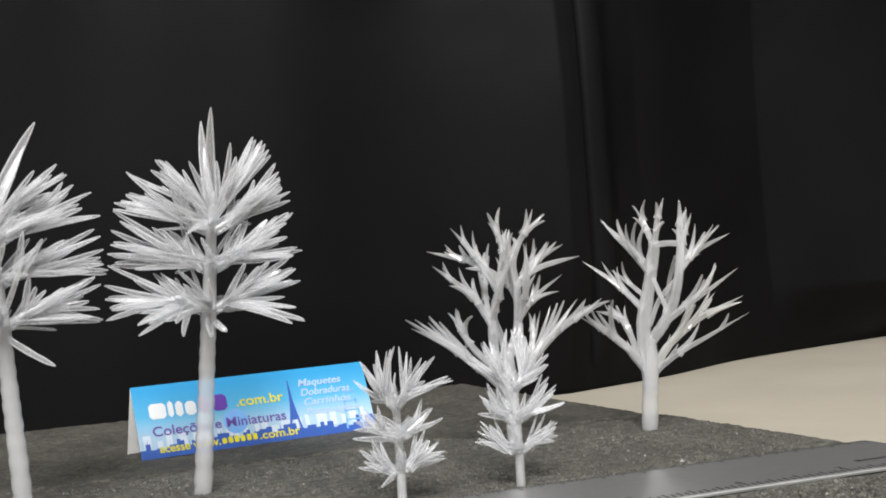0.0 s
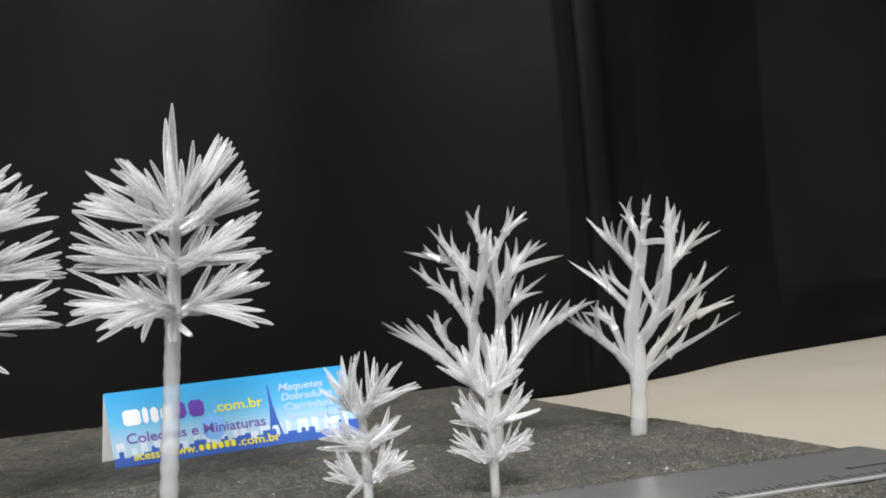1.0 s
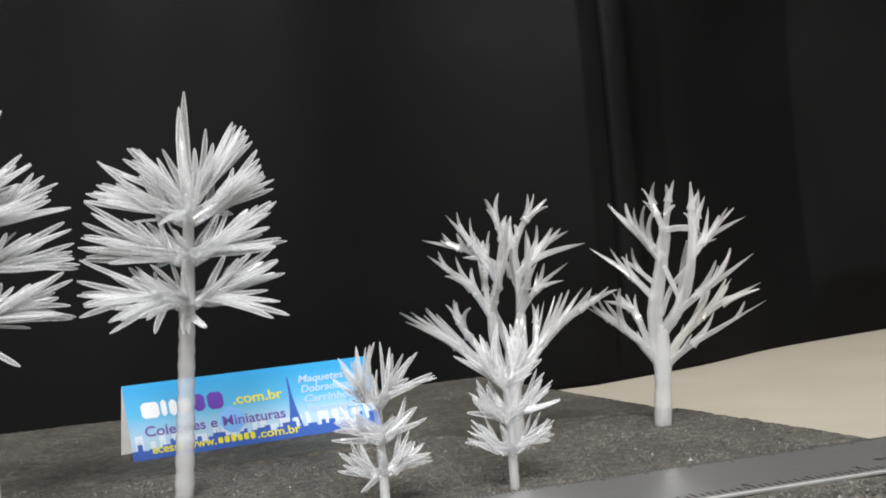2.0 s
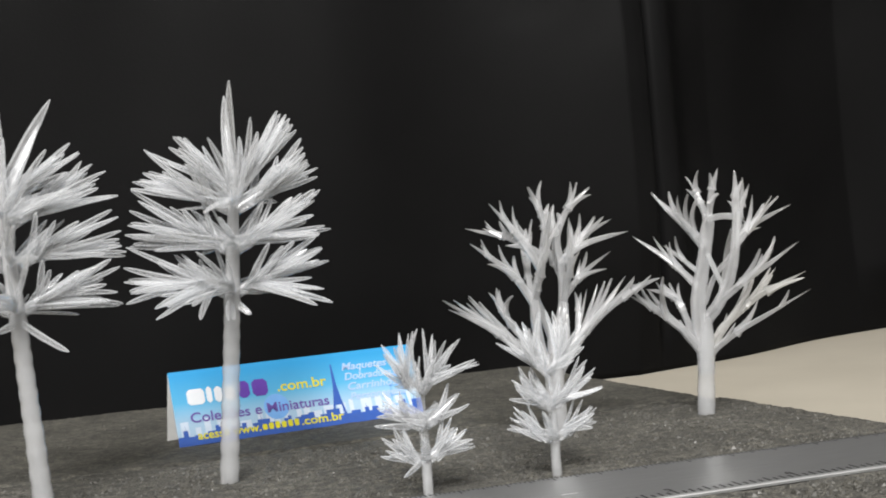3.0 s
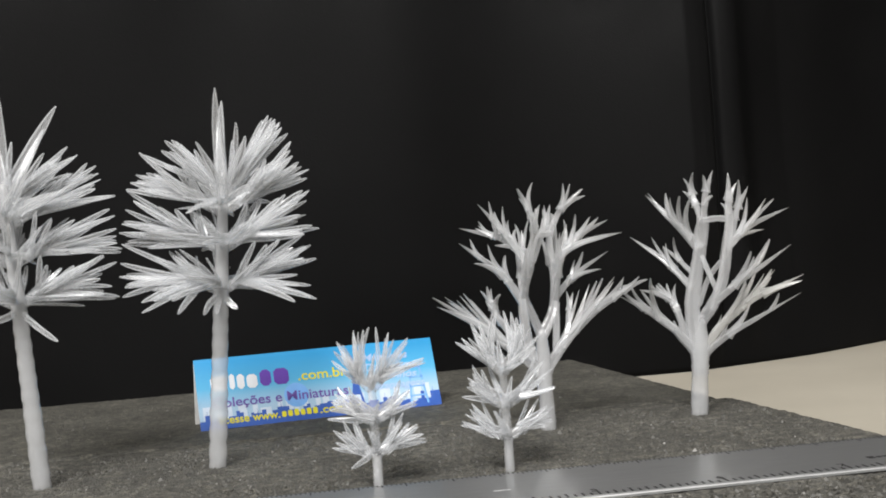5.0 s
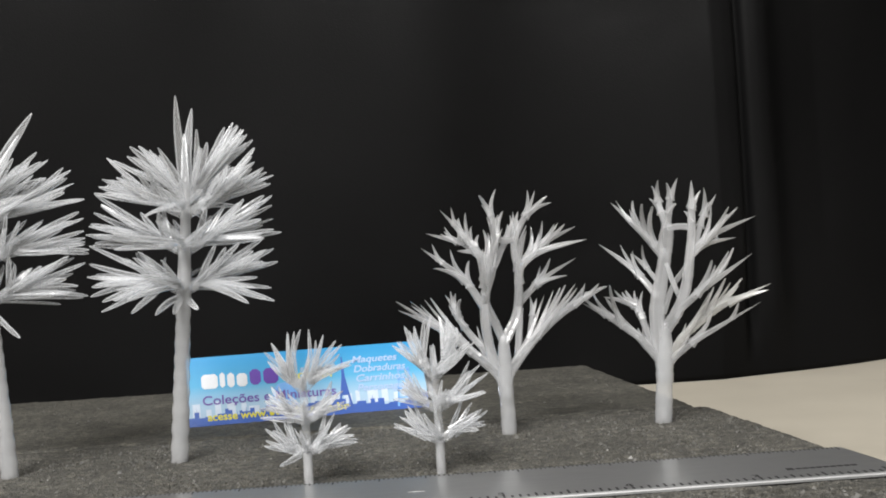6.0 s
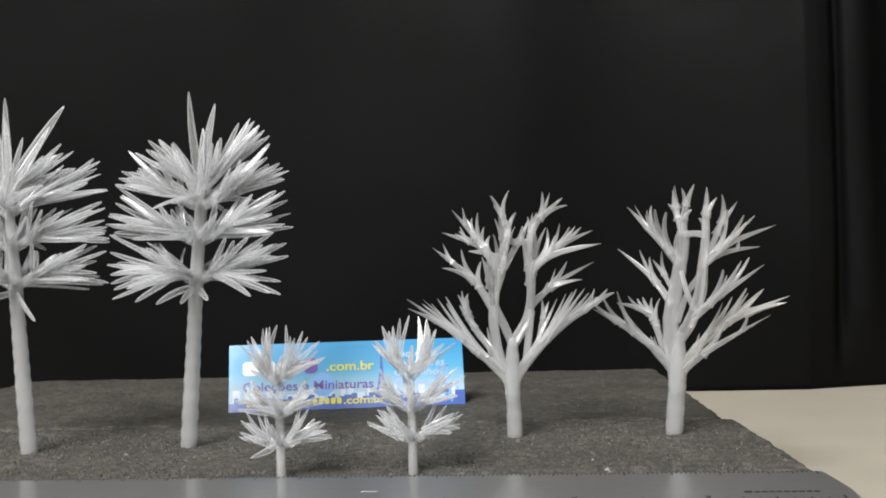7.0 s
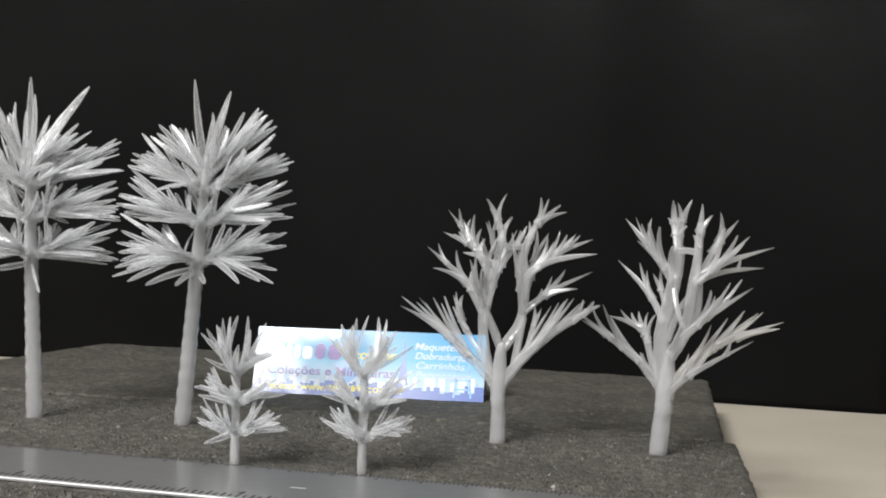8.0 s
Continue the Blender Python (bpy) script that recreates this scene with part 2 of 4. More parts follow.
def cloth_depth(x, z):
    y = cloth_line(x)
    h = z - TOP
    fade = min(max((h - 0.3) / 3.0, 0.0), 1.0)
    y += fade * (0.4 * math.exp(-((x - 20.9) / 0.28) ** 2) - 0.55 * math.exp(-((x - 22.1) / 0.7) ** 2))
    if x > 34.6:
        y -= fade * 0.5 * (x - 34.6)
    k = 0.8 - 1.25 * min(max((x - 20.0) / 5.0, 0.0), 1.0) - 0.6 * min(max((8.0 - x) / 9.0, 0.0), 1.0)
    y -= k * math.sin(math.pi * h / 23) if h < 23 else -k * 0.137 * (h - 23)
    u = min(max((x - 13.5) / 7.0, 0.0), 1.0)
    y -= 1.15 * u ** 1.6 * (1 - min(max((x - 20.5) / 0.35, 0.0), 1.0)) * min(h / 6.0, 1.0)
    w = min(max((x - 7.0) / 6.5, 0.0), 1.0)
    y += 0.25 * w * w * (3 - 2 * w) * (1 - min(max((x - 20.5) / 0.35, 0.0), 1.0)) * min(h / 6.0, 1.0)
    y += 0.5 * math.exp(-((x - 12.5) / 4.0) ** 2) * min(h / 6.0, 1.0)
    y += 0.35 * noise.noise(Vector((x * 0.07, z * 0.05, 3.1))) + 0.12 * noise.noise(Vector((x * 0.25, z * 0.16, 7.7)))
    y += 0.10 * math.exp(-((z - 15.0 + 0.22 * (x - 14)) / 0.35) ** 2) * math.exp(-((x - 14) / 4.0) ** 2)
    return y


def build_cloth():
    xs = [-72 + 1.0 * i for i in range(90)] + [18 + 0.12 * i for i in range(150)] + [36.0 + 1.0 * i for i in range(34)]
    zs = [TOP + 0.02 + 0.25 * i for i in range(16)] + [TOP + 4.02 + 0.8 * i for i in range(60)]
    bm = bmesh.new()
    grid = [[bm.verts.new((x, cloth_depth(x, z), z)) for x in xs] for z in zs]
    for a, b in zip(grid, grid[1:]):
        for i in range(len(xs) - 1):
            bm.faces.new((a[i], a[i + 1], b[i + 1], b[i]))
    ob = part("black_cloth", bm, CLOTH)
    sol = ob.modifiers.new("thickness", "SOLIDIFY")
    sol.thickness, sol.offset = 0.0012, 1.0
    return tagged(ob, "black vinyl cloth hanging in soft folds behind the model trees", "cloth")


build_cloth()


# ---- gritty base slabs ----
def slab(name, corners, top, mat, label, step, seed):
    """A slab with an uneven gritty top; corners run anticlockwise from near left."""
    (x0, y0), (x1, y1), (x2, y2), (x3, y3) = corners
    nu, nv = int((x1 - x0) / step), int((y3 - y0) / step)
    bm = bmesh.new()
    rows = []
    for j in range(nv + 1):
        v = j / nv
        row = []
        for i in range(nu + 1):
            u = i / nu
            x = (x0 * (1 - u) + x1 * u) * (1 - v) + (x3 * (1 - u) + x2 * u) * v
            y = (y0 * (1 - u) + y1 * u) * (1 - v) + (y3 * (1 - u) + y2 * u) * v
            edge = min(i, nu - i, j, nv - j)
            if edge == 0:
                x += 0.05 * noise.noise(Vector((x * 2, y * 2, seed)))
                y += 0.05 * noise.noise(Vector((x * 2, y * 2, seed + 5)))
            z = top + 0.03 * noise.noise(Vector((x * 0.8, y * 0.8, seed))) + 0.028 * noise.noise(Vector((x * 9, y * 9, seed))) - (0.06 if edge == 0 else 0.0)
            row.append(bm.verts.new((x, y, z)))
        rows.append(row)
    for a, b in zip(rows, rows[1:]):
        for i in range(nu):
            bm.faces.new((a[i], a[i + 1], b[i + 1], b[i]))
    rim = rows[0] + [r[-1] for r in rows[1:]] + rows[-1][-2::-1] + [r[0] for r in rows[-2:0:-1]]
    low = [bm.verts.new((v.co.x, v.co.y, TOP)) for v in rim]
    for k in range(len(rim)):
        q = (k + 1) % len(rim)
        bm.faces.new((rim[q], rim[k], low[k], low[q]))
    bm.faces.new(low)
    return tagged(part(name, bm, mat), label, "base slab", "slabs under the trees")


FRONT = ((-13.2, 19.0), (16.35, 19.0), (14.62, 35.65), (-13.0, 35.3))
BACK = ((-12.6, 35.6), (14.3, 35.95), (13.15, 49.0), (-11.65, 48.8))
slab("base_slab", FRONT, 0.0, GRIT, "gritty grey foam slab carrying the ruler and the model trees", 0.11, 1.0)
slab("base_slab", BACK, 0.0, GRIT_FINE, "gritty grey foam slab carrying the folded card sign", 0.14, 9.0)


def grains(count):
    rng = random.Random(5)
    verts, faces = [], []
    for _ in range(count):
        y = rng.uniform(20.0, 47.5) if rng.random() < 0.08 else rng.uniform(20.0, 35.3)
        x = rng.uniform(-11.5, 16.2 - 0.104 * (y - 19.0) if y < 35.3 else 13.0)
        z = 0.0
        if noise.noise(Vector((x * 0.7, y * 0.9, 2.0))) + rng.uniform(-0.5, 0.5) < -0.12:
            continue
        if 23.8 < y < 27.3 and x > -6.5:
            continue
        s = rng.uniform(0.016, 0.046) * (1.5 if y < 24.0 else 1.0)
        if rng.random() < 0.03:
            s *= rng.uniform(1.4, 2.2)
        b = len(verts)
        ph = rng.uniform(0, 6.28)
        for k in range(3):
            a = ph + k * 2.094
            verts.append(((x + s * math.cos(a)) * CM, (y + s * math.sin(a)) * CM, (z - 0.01) * CM))
        verts.append(((x + rng.uniform(-s, s) * 0.5) * CM, (y + rng.uniform(-s, s) * 0.5) * CM, (z + s * rng.uniform(0.5, 1.0)) * CM))
        faces += [(b, b + 1, b + 3), (b + 1, b + 2, b + 3), (b + 2, b, b + 3)]
    dull = len(faces)
    for _ in range(150):
        x, y = rng.uniform(-11.5, 14.4), rng.uniform(27.3, 35.2)
        s = rng.uniform(0.01, 0.022)
        b = len(verts)
        ph = rng.uniform(0, 6.28)
        for k in range(3):
            a = ph + k * 2.094
            verts.append(((x + s * math.cos(a)) * CM, (y + s * math.sin(a)) * CM, -0.01 * CM))
        verts.append((x * CM, (y + rng.uniform(-s, s) * 0.5) * CM, s * rng.uniform(1.0, 1.7) * CM))
        faces += [(b, b + 1, b + 3), (b + 1, b + 2, b + 3), (b + 2, b, b + 3)]
    me = bpy.data.meshes.new("grit")
    me.from_pydata(verts, [], faces)
    me.materials.append(GRAIN)
    me.materials.append(MICA)
    me.polygons.foreach_set("material_index", [0] * dull + [1] * (len(faces) - dull))
    return tagged(new("grit", me), "loose grey and glinting mineral grit on the slabs", "grit", kind="stuff")


grains(38000)


# ---- steel ruler ----
def build_ruler():
    ruler = thing("ruler", (0, 0, 0), "brushed steel ruler with black inch and millimetre marks", "ruler")
    x0, x1, y0, y1, z0, z1 = -6.0, 15.7, 24.0, 27.08, 0.02, 0.11
    cut = 0.35
    outline = [(x0 + cut, y0), (x1 - 0.22, y0), (x1 + 0.04, y0 + 0.25), (x1 - 0.02, y0 + 1.2), (x1 - 0.2, y1), (x0 + cut, y1), (x0, y1 - cut), (x0, y0 + cut)]
    bm = bmesh.new()
    low = [bm.verts.new((x, y, z0)) for x, y in outline]
    top = [bm.verts.new((x, y, z1)) for x, y in outline]
    bm.faces.new(list(reversed(low)))
    bm.faces.new(top)
    for k in range(len(low)):
        q = (k + 1) % len(low)
        bm.faces.new((low[k], low[q], top[q], top[k]))
    bmesh.ops.bevel(bm, geom=[e for e in bm.edges if abs(e.verts[0].co.z - e.verts[1].co.z) < 1e-6 and e.verts[0].co.z > 0.1], offset=0.05, segments=3, affect="EDGES")
    part("blade", bm, STEEL, ruler, smooth=False)
    zt = z1 + 0.002
    zero = 7.8 - 5 * 2.54
    bm = bmesh.new()
    for k in range(0, 129):
        x = zero + k * 2.54 / 16
        ln = (0.16, 0.42, 0.32, 0.27, 0.22)[1 if k % 16 == 0 else 2 if k % 8 == 0 else 3 if k % 4 == 0 else 4 if k % 2 == 0 else 0]
        box(bm, (x - 0.024, y0 + 0.06, zt), (x + 0.024, y0 + 0.1 + ln, zt + 0.003))
    part("inch_scale", bm, INK, ruler, "black engraved inch ticks", smooth=False)
    bm = bmesh.new()
    for k in range(0, 203):
        x = 15.33 - k * 0.1
        ln = 0.3 if k % 10 == 0 else (0.22 if k % 5 == 0 else 0.14)
        box(bm, (x - 0.018, y1 - 0.05 - ln, zt), (x + 0.018, y1 - 0.05, zt + 0.003))
    part("millimetre_scale", bm, INK, ruler, "black engraved millimetre ticks", smooth=False)
    for k in range(1, 8):
        letters("digit", str(k), 0.34, INK, ruler, pose((zero + k * 2.54 - 0.12) * CM, (y0 + 0.36) * CM, zt * CM), "black engraved digit")
    bm = bmesh.new()
    for k in range(9):
        x = 13.79 + k * 0.142
        box(bm, (x, 24.84, zt), (x + 0.115, 24.98, zt + 0.003))
    box(bm, (13.6, 24.82, zt), (13.75, 25.02, zt + 0.003))
    part("maker_mark", bm, INK, ruler, "row of small black marks", smooth=False)
    bm = bmesh.new()
    box(bm, (5.93, 25.32, zt - 0.001), (6.27, 25.35, zt + 0.002))
    part("scratch", bm, SCRATCH, ruler, "short bright scratch", smooth=False)


def letters(name, text, size, mat, parent, m, label="", shear=0.0, width=None, bold=0.0):
    cu = bpy.data.curves.new(name, "FONT")
    cu.body, cu.size, cu.shear, cu.extrude = text, size * CM, shear, 0.00001
    cu.offset = bold * CM
    tmp = bpy.data.objects.new(name, cu)
    scene.collection.objects.link(tmp)
    bpy.context.view_layer.update()
    me = bpy.data.meshes.new_from_object(tmp)
    bpy.data.objects.remove(tmp)
    me.name = name
    me.materials.clear()
    me.materials.append(mat)
    if width:
        xs = [v.co.x for v in me.vertices]
        k = width * CM / (max(xs) - min(xs))
        for v in me.vertices:
            v.co.x *= k
    ob = new(name, me)
    ob.parent = parent
    ob.matrix_basis = m
    return tagged(ob, label)


build_ruler()


# ---- folded card sign ----
def build_sign():
    L, H, D, T = 7.4, 2.03, 0.82, 0.018
    turn = 9.2
    sign = thing("card_sign", (3.1, 39.0, 0.0), "folded card tent printed with a blue city skyline", "sign", turn=turn)
    slope = math.hypot(H, D)
    tilt = math.degrees(math.atan2(D, H))
    # the panels' own axes: x along the card, z up the slope, y behind
    front = pose(0, 0, 0, -tilt, 0, 0)

    def panel(name, m, mat, label):
        bm = bmesh.new()
        box(bm, (-L / 2, 0, 0), (L / 2, T, slope if mat == PRINT else slope - 0.04), 0.008)
        ob = part(name, bm, mat, sign, label, smooth=False)
        ob.matrix_basis = m
        return ob

    face = panel("front_panel", front, PRINT, "sky-blue printed front")
    panel("back_panel", Matrix.Translation((0, 2 * D * CM, 0)) @ pose(0, 0, 0, tilt, 0, 0) @ Matrix.Translation((0, -T * CM, 0)), CARD, "plain white back")

    def flat(name, polys, mat, label="", lift=0.004):
        bm = bmesh.new()
        for poly in polys:
            a = [bm.verts.new((x - L / 2, -lift, z)) for x, z in poly]
            b = [bm.verts.new((x - L / 2, 0.004, z)) for x, z in poly]
            bm.faces.new(a)
            for k in range(len(a)):
                q = (k + 1) % len(a)
                bm.faces.new((a[q], a[k], b[k], b[q]))
        return part(name, bm, mat, face, label, smooth=False)

    def rect(x, z, w, h, cut=0.0):
        if not cut:
            return [(x, z), (x + w, z), (x + w, z + h), (x, z + h)]
        return [(x + cut, z), (x + w - cut, z), (x + w, z + cut), (x + w, z + h - cut), (x + w - cut, z + h), (x + cut, z + h), (x, z + h - cut), (x, z + cut)]

    def oval(x, z, rx, rz, n=18):
        return [(x + rx * math.cos(2 * math.pi * k / n), z + rz * math.sin(2 * math.pi * k / n)) for k in range(n)]

    rng = random.Random(12)
    x = 0.12
    while x < L - 0.3:
        w = rng.uniform(0.12, 0.34)
        flat("pale_tower", [rect(x, 0.3, w, rng.uniform(0.2, 0.5))], MIST_INK, "white skyline shape", 0.003)
        x += w + rng.uniform(0.04, 0.25)
    outline = [(0.0, 0.0)]
    x = 0.0
    while x < L - 0.02:
        w = min(rng.uniform(0.08, 0.24), L - x)
        h = rng.uniform(0.2, 0.52)
        outline += [(x, h), (x + w, h)]
        if rng.random() < 0.25 and w > 0.12:
            outline[-1:] = [(x + w * 0.45, h), (x + w * 0.5, h + 0.16), (x + w * 0.55, h), (x + w, h)]
        x += w
    flat("skyline", [outline + [(L, 0.0)]], NAVY, "navy skyline silhouette", 0.006)
    ex = 4.8
    flat("iron_tower", [[(ex - 0.26, 0.1), (ex - 0.17, 0.1), (ex - 0.09, 0.6), (ex + 0.09, 0.6), (ex + 0.17, 0.1), (ex + 0.26, 0.1), (ex + 0.12, 0.78), (ex + 0.055, 1.2), (ex + 0.018, 1.85), (ex - 0.018, 1.85), (ex - 0.055, 1.2), (ex - 0.12, 0.78)]], NAVY, "", 0.008)
    lx = 6.72
    bars = [[(lx - 0.3, 0.1), (lx - 0.24, 0.1), (lx - 0.12, 1.35), (lx - 0.18, 1.35)], [(lx + 0.3, 0.1), (lx + 0.18, 1.35), (lx + 0.12, 1.35), (lx + 0.24, 0.1)]]
    bars += [rect(lx - 0.27 + 0.1 * k * 0.25, 0.35 + 0.3 * k, 0.54 - 0.05 * k, 0.05) for k in range(4)]
    flat("lattice_tower", bars, HAZE_BLUE, "", 0.008)
    flat("globe", [oval(2.95, 0.8, 0.38, 0.38)], HAZE_BLUE, "", 0.005)
    # the trade mark as plain shapes in its colours
    for cx, w, h in ((0.68, 0.5, 0.46), (1.07, 0.16, 0.5), (1.33, 0.22, 0.46), (1.67, 0.32, 0.42)):
        flat("white_mark", [rect(cx - w / 2, 1.16, w, h, 0.08)], WHITE_INK, "", 0.009)
    for cx, w in ((2.2, 0.34), (2.68, 0.46)):
        flat("purple_mark", [rect(cx - w / 2 - 0.12, 1.18, w, 0.5, 0.1)], PURPLE, "", 0.009)
    for k in range(6):
        flat("yellow_bar", [rect(2.43 + k * 0.19, 0.16, 0.14, rng.uniform(0.16, 0.22), 0.03)], YELLOW, "", 0.011)
    up = pose(0, 0, 0, 90, 0, 0)

    def words(name, text, x, z, size, mat, width, shear=0.0, bold=0.006):
        letters(name, text, size, mat, face, Matrix.Translation(((x - L / 2) * CM, -0.012 * CM, z * CM)) @ up, "", shear, width, bold)

    words("web_suffix", ".com.br", 3.05, 1.24, 0.42, YELLOW, 1.5)
    words("web_line", "acesse www.", 0.55, 0.15, 0.34, YELLOW, 1.82)
    words("web_line", ".com.br", 3.58, 0.15, 0.34, YELLOW, 1.3)
    words("slogan", "Cole\u00e7\u00f5es e Miniaturas", 0.42, 0.65, 0.41, MAUVE, 4.1, bold=0.005)
    for k, text in enumerate(("Maquetes", "Dobraduras", "Carrinhos", "Personagens")):
        words("list_line", text, 5.1 + 0.03 * k, 1.62 - 0.31 * k, 0.31, PALE_INK, 1.45 + 0.15 * (k % 2) + 0.06 * k, 0.25)
    return sign


build_sign()


# ---- model trees ----
RIM = ((1.0, 0.0), (0.62, 1.0), (-0.62, 0.85), (-1.0, 0.0), (-0.62, -1.0), (0.62, -0.85))


def blade(bm, start, lead, tip, width, thick, rng, profile, turn=0.6, bead=0.0):
    """A flat moulded blade, its light-catching edges painted as milkier beads, that leaves start towards lead and bends
    over to tip.
    """
    sides = len(RIM)
    a, c, b = Vector(start), Vector(lead), Vector(tip)
    shares = (0.0, 0.12, 0.27, 0.44, 0.62, 0.79, 0.92, 1.0)
    wob = Vector((rng.uniform(-1, 1), rng.uniform(-1, 1), rng.uniform(-1, 1))) * 0.025 * (b - a).length
    pts = [a * (1 - t) ** 2 + c * 2 * t * (1 - t) + b * t * t + wob * math.sin(math.pi * t) for t in shares]
    face = Vector((rng.uniform(-turn, turn), 1.0, rng.uniform(-turn, turn)))
    rings = []
    for i, p in enumerate(pts):
        d = (pts[min(i + 1, 7)] - pts[max(i - 1, 0)]).normalized()
        side = d.cross(face)
        side = side.normalized() if side.length > 0.15 else d.cross(Vector((1, 0, 0.3))).normalized()
        out = side.cross(d)
        w = width * profile[i] * rng.uniform(0.93, 1.07)
        h = thick * (0.35 + 0.65 * min(1.0, 2 * profile[i]))
        rings.append([bm.verts.new(p + side * w * u + out * h * v) for u, v in RIM])
    for r, s in zip(rings, rings[1:]):
        for k in range(sides):
            bm.faces.new((r[k], r[(k + 1) % sides], s[(k + 1) % sides], s[k]))
    bm.faces.new(list(reversed(rings[0])))
    bm.faces.new(rings[-1])
    # beads down both edges carry the painted rim light
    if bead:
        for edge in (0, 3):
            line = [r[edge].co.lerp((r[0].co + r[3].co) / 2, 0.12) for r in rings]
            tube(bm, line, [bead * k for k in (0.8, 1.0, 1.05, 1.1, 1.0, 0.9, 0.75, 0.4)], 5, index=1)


def stem(bm, pts, wide, deep, sides=8):
    """A flattened stem through pts: half heights and half depths ring by ring."""
    path = smooth_path(pts, 3)
    n = len(path) - 1
    rings = []
    for i, p in enumerate(path):
        d = (path[min(i + 1, n)] - path[max(i - 1, 0)]).normalized()
        side = Vector((-d.y, d.x, 0.0))
        side = side.normalized() if side.length > 0.05 else Vector((0, 1, 0))
        up = side.cross(d)
        f = i / n * (len(wide) - 1)
        k = min(int(f), len(wide) - 2)
        w = wide[k] + (wide[k + 1] - wide[k]) * (f - k)
        h = deep[k] + (deep[k + 1] - deep[k]) * (f - k)
        rings.append([bm.verts.new(p + up * w * math.cos(a) + side * h * math.sin(a)) for a in (2 * math.pi * q / sides for q in range(sides))])
    for r, s in zip(rings, rings[1:]):
        for q in range(sides):
            bm.faces.new((r[q], r[(q + 1) % sides], s[(q + 1) % sides], s[q]))
    bm.faces.new(list(reversed(rings[0])))
    bm.faces.new(rings[-1])


def fan(rng, tree, root, heart, tips, extra, width, thick, stem_size, name="needle", spread=0.45, arch=0.0, turn=0.9, steep=0, bead=0.022, mat=None):
    """One branch: a flat webbed stem from root to heart with a fan of blades to the tips."""
    root, heart = Vector(root), Vector(heart)
    mat = mat or PLASTIC
    bm = bmesh.new()
    s = stem_size
    stem(bm, [root, root.lerp(heart, 0.5), heart, heart + (heart - root) * 0.18], (s, 1.15 * s, 1.2 * s, 0.7 * s, 0.3 * s), (0.75 * s, 0.6 * s, 0.5 * s, 0.4 * s, 0.2 * s))
    branch = part("branch", bm, mat, tree)
    tips = [Vector(t) for t in tips]
    ends = list(tips)
    for _ in range(extra):
        a, b = rng.choice(tips), rng.choice(tips)
        end = a.lerp(b, rng.uniform(0.1, 0.9)).lerp(heart, rng.uniform(0.0, 0.3))
        ends.append(end + Vector((0, rng.uniform(-spread, spread), rng.uniform(-0.12, 0.12))))
    for _ in range(steep):
        ends.append(root + Vector(((heart.x - root.x) * rng.uniform(0.8, 2.4), rng.uniform(-0.9, 1.3), rng.uniform(0.75, 1.25))))
    for end in ends:
        along = (heart - root).normalized()
        aim = (end - heart)
        share = 0.42 + 0.35 * along.dot(aim.normalized())
        start = root.lerp(heart, max(0.1, min(1.0, share + rng.uniform(-0.25, 0.25)))) + Vector((0, rng.uniform(-0.05, 0.05), rng.uniform(-0.09, 0.09)))
        lead = start.lerp(end, 0.5) + along * rng.uniform(0.0, 0.07) * aim.length + Vector((0, 0, -arch * aim.length * rng.uniform(-0.6, 2.0)))
        bm = bmesh.new()
        blade(bm, start, lead, end, width * rng.uniform(0.85, 1.15), thick * rng.uniform(0.8, 1.2), rng, BLADE if name == "needle" else LEAF, turn, bead)
        part(name, bm, mat, branch, smooth=False)
    return branch


BLADE = (0.4, 0.46, 0.5, 0.5, 0.47, 0.4, 0.27, 0.08)
LEAF = (0.62, 0.6, 0.54, 0.47, 0.38, 0.28, 0.16, 0.03)
SPIKE = (0.6, 0.58, 0.54, 0.48, 0.4, 0.29, 0.16, 0.04)
TWIG = (0.9, 0.66, 0.5, 0.4, 0.31, 0.22, 0.12, 0.02)


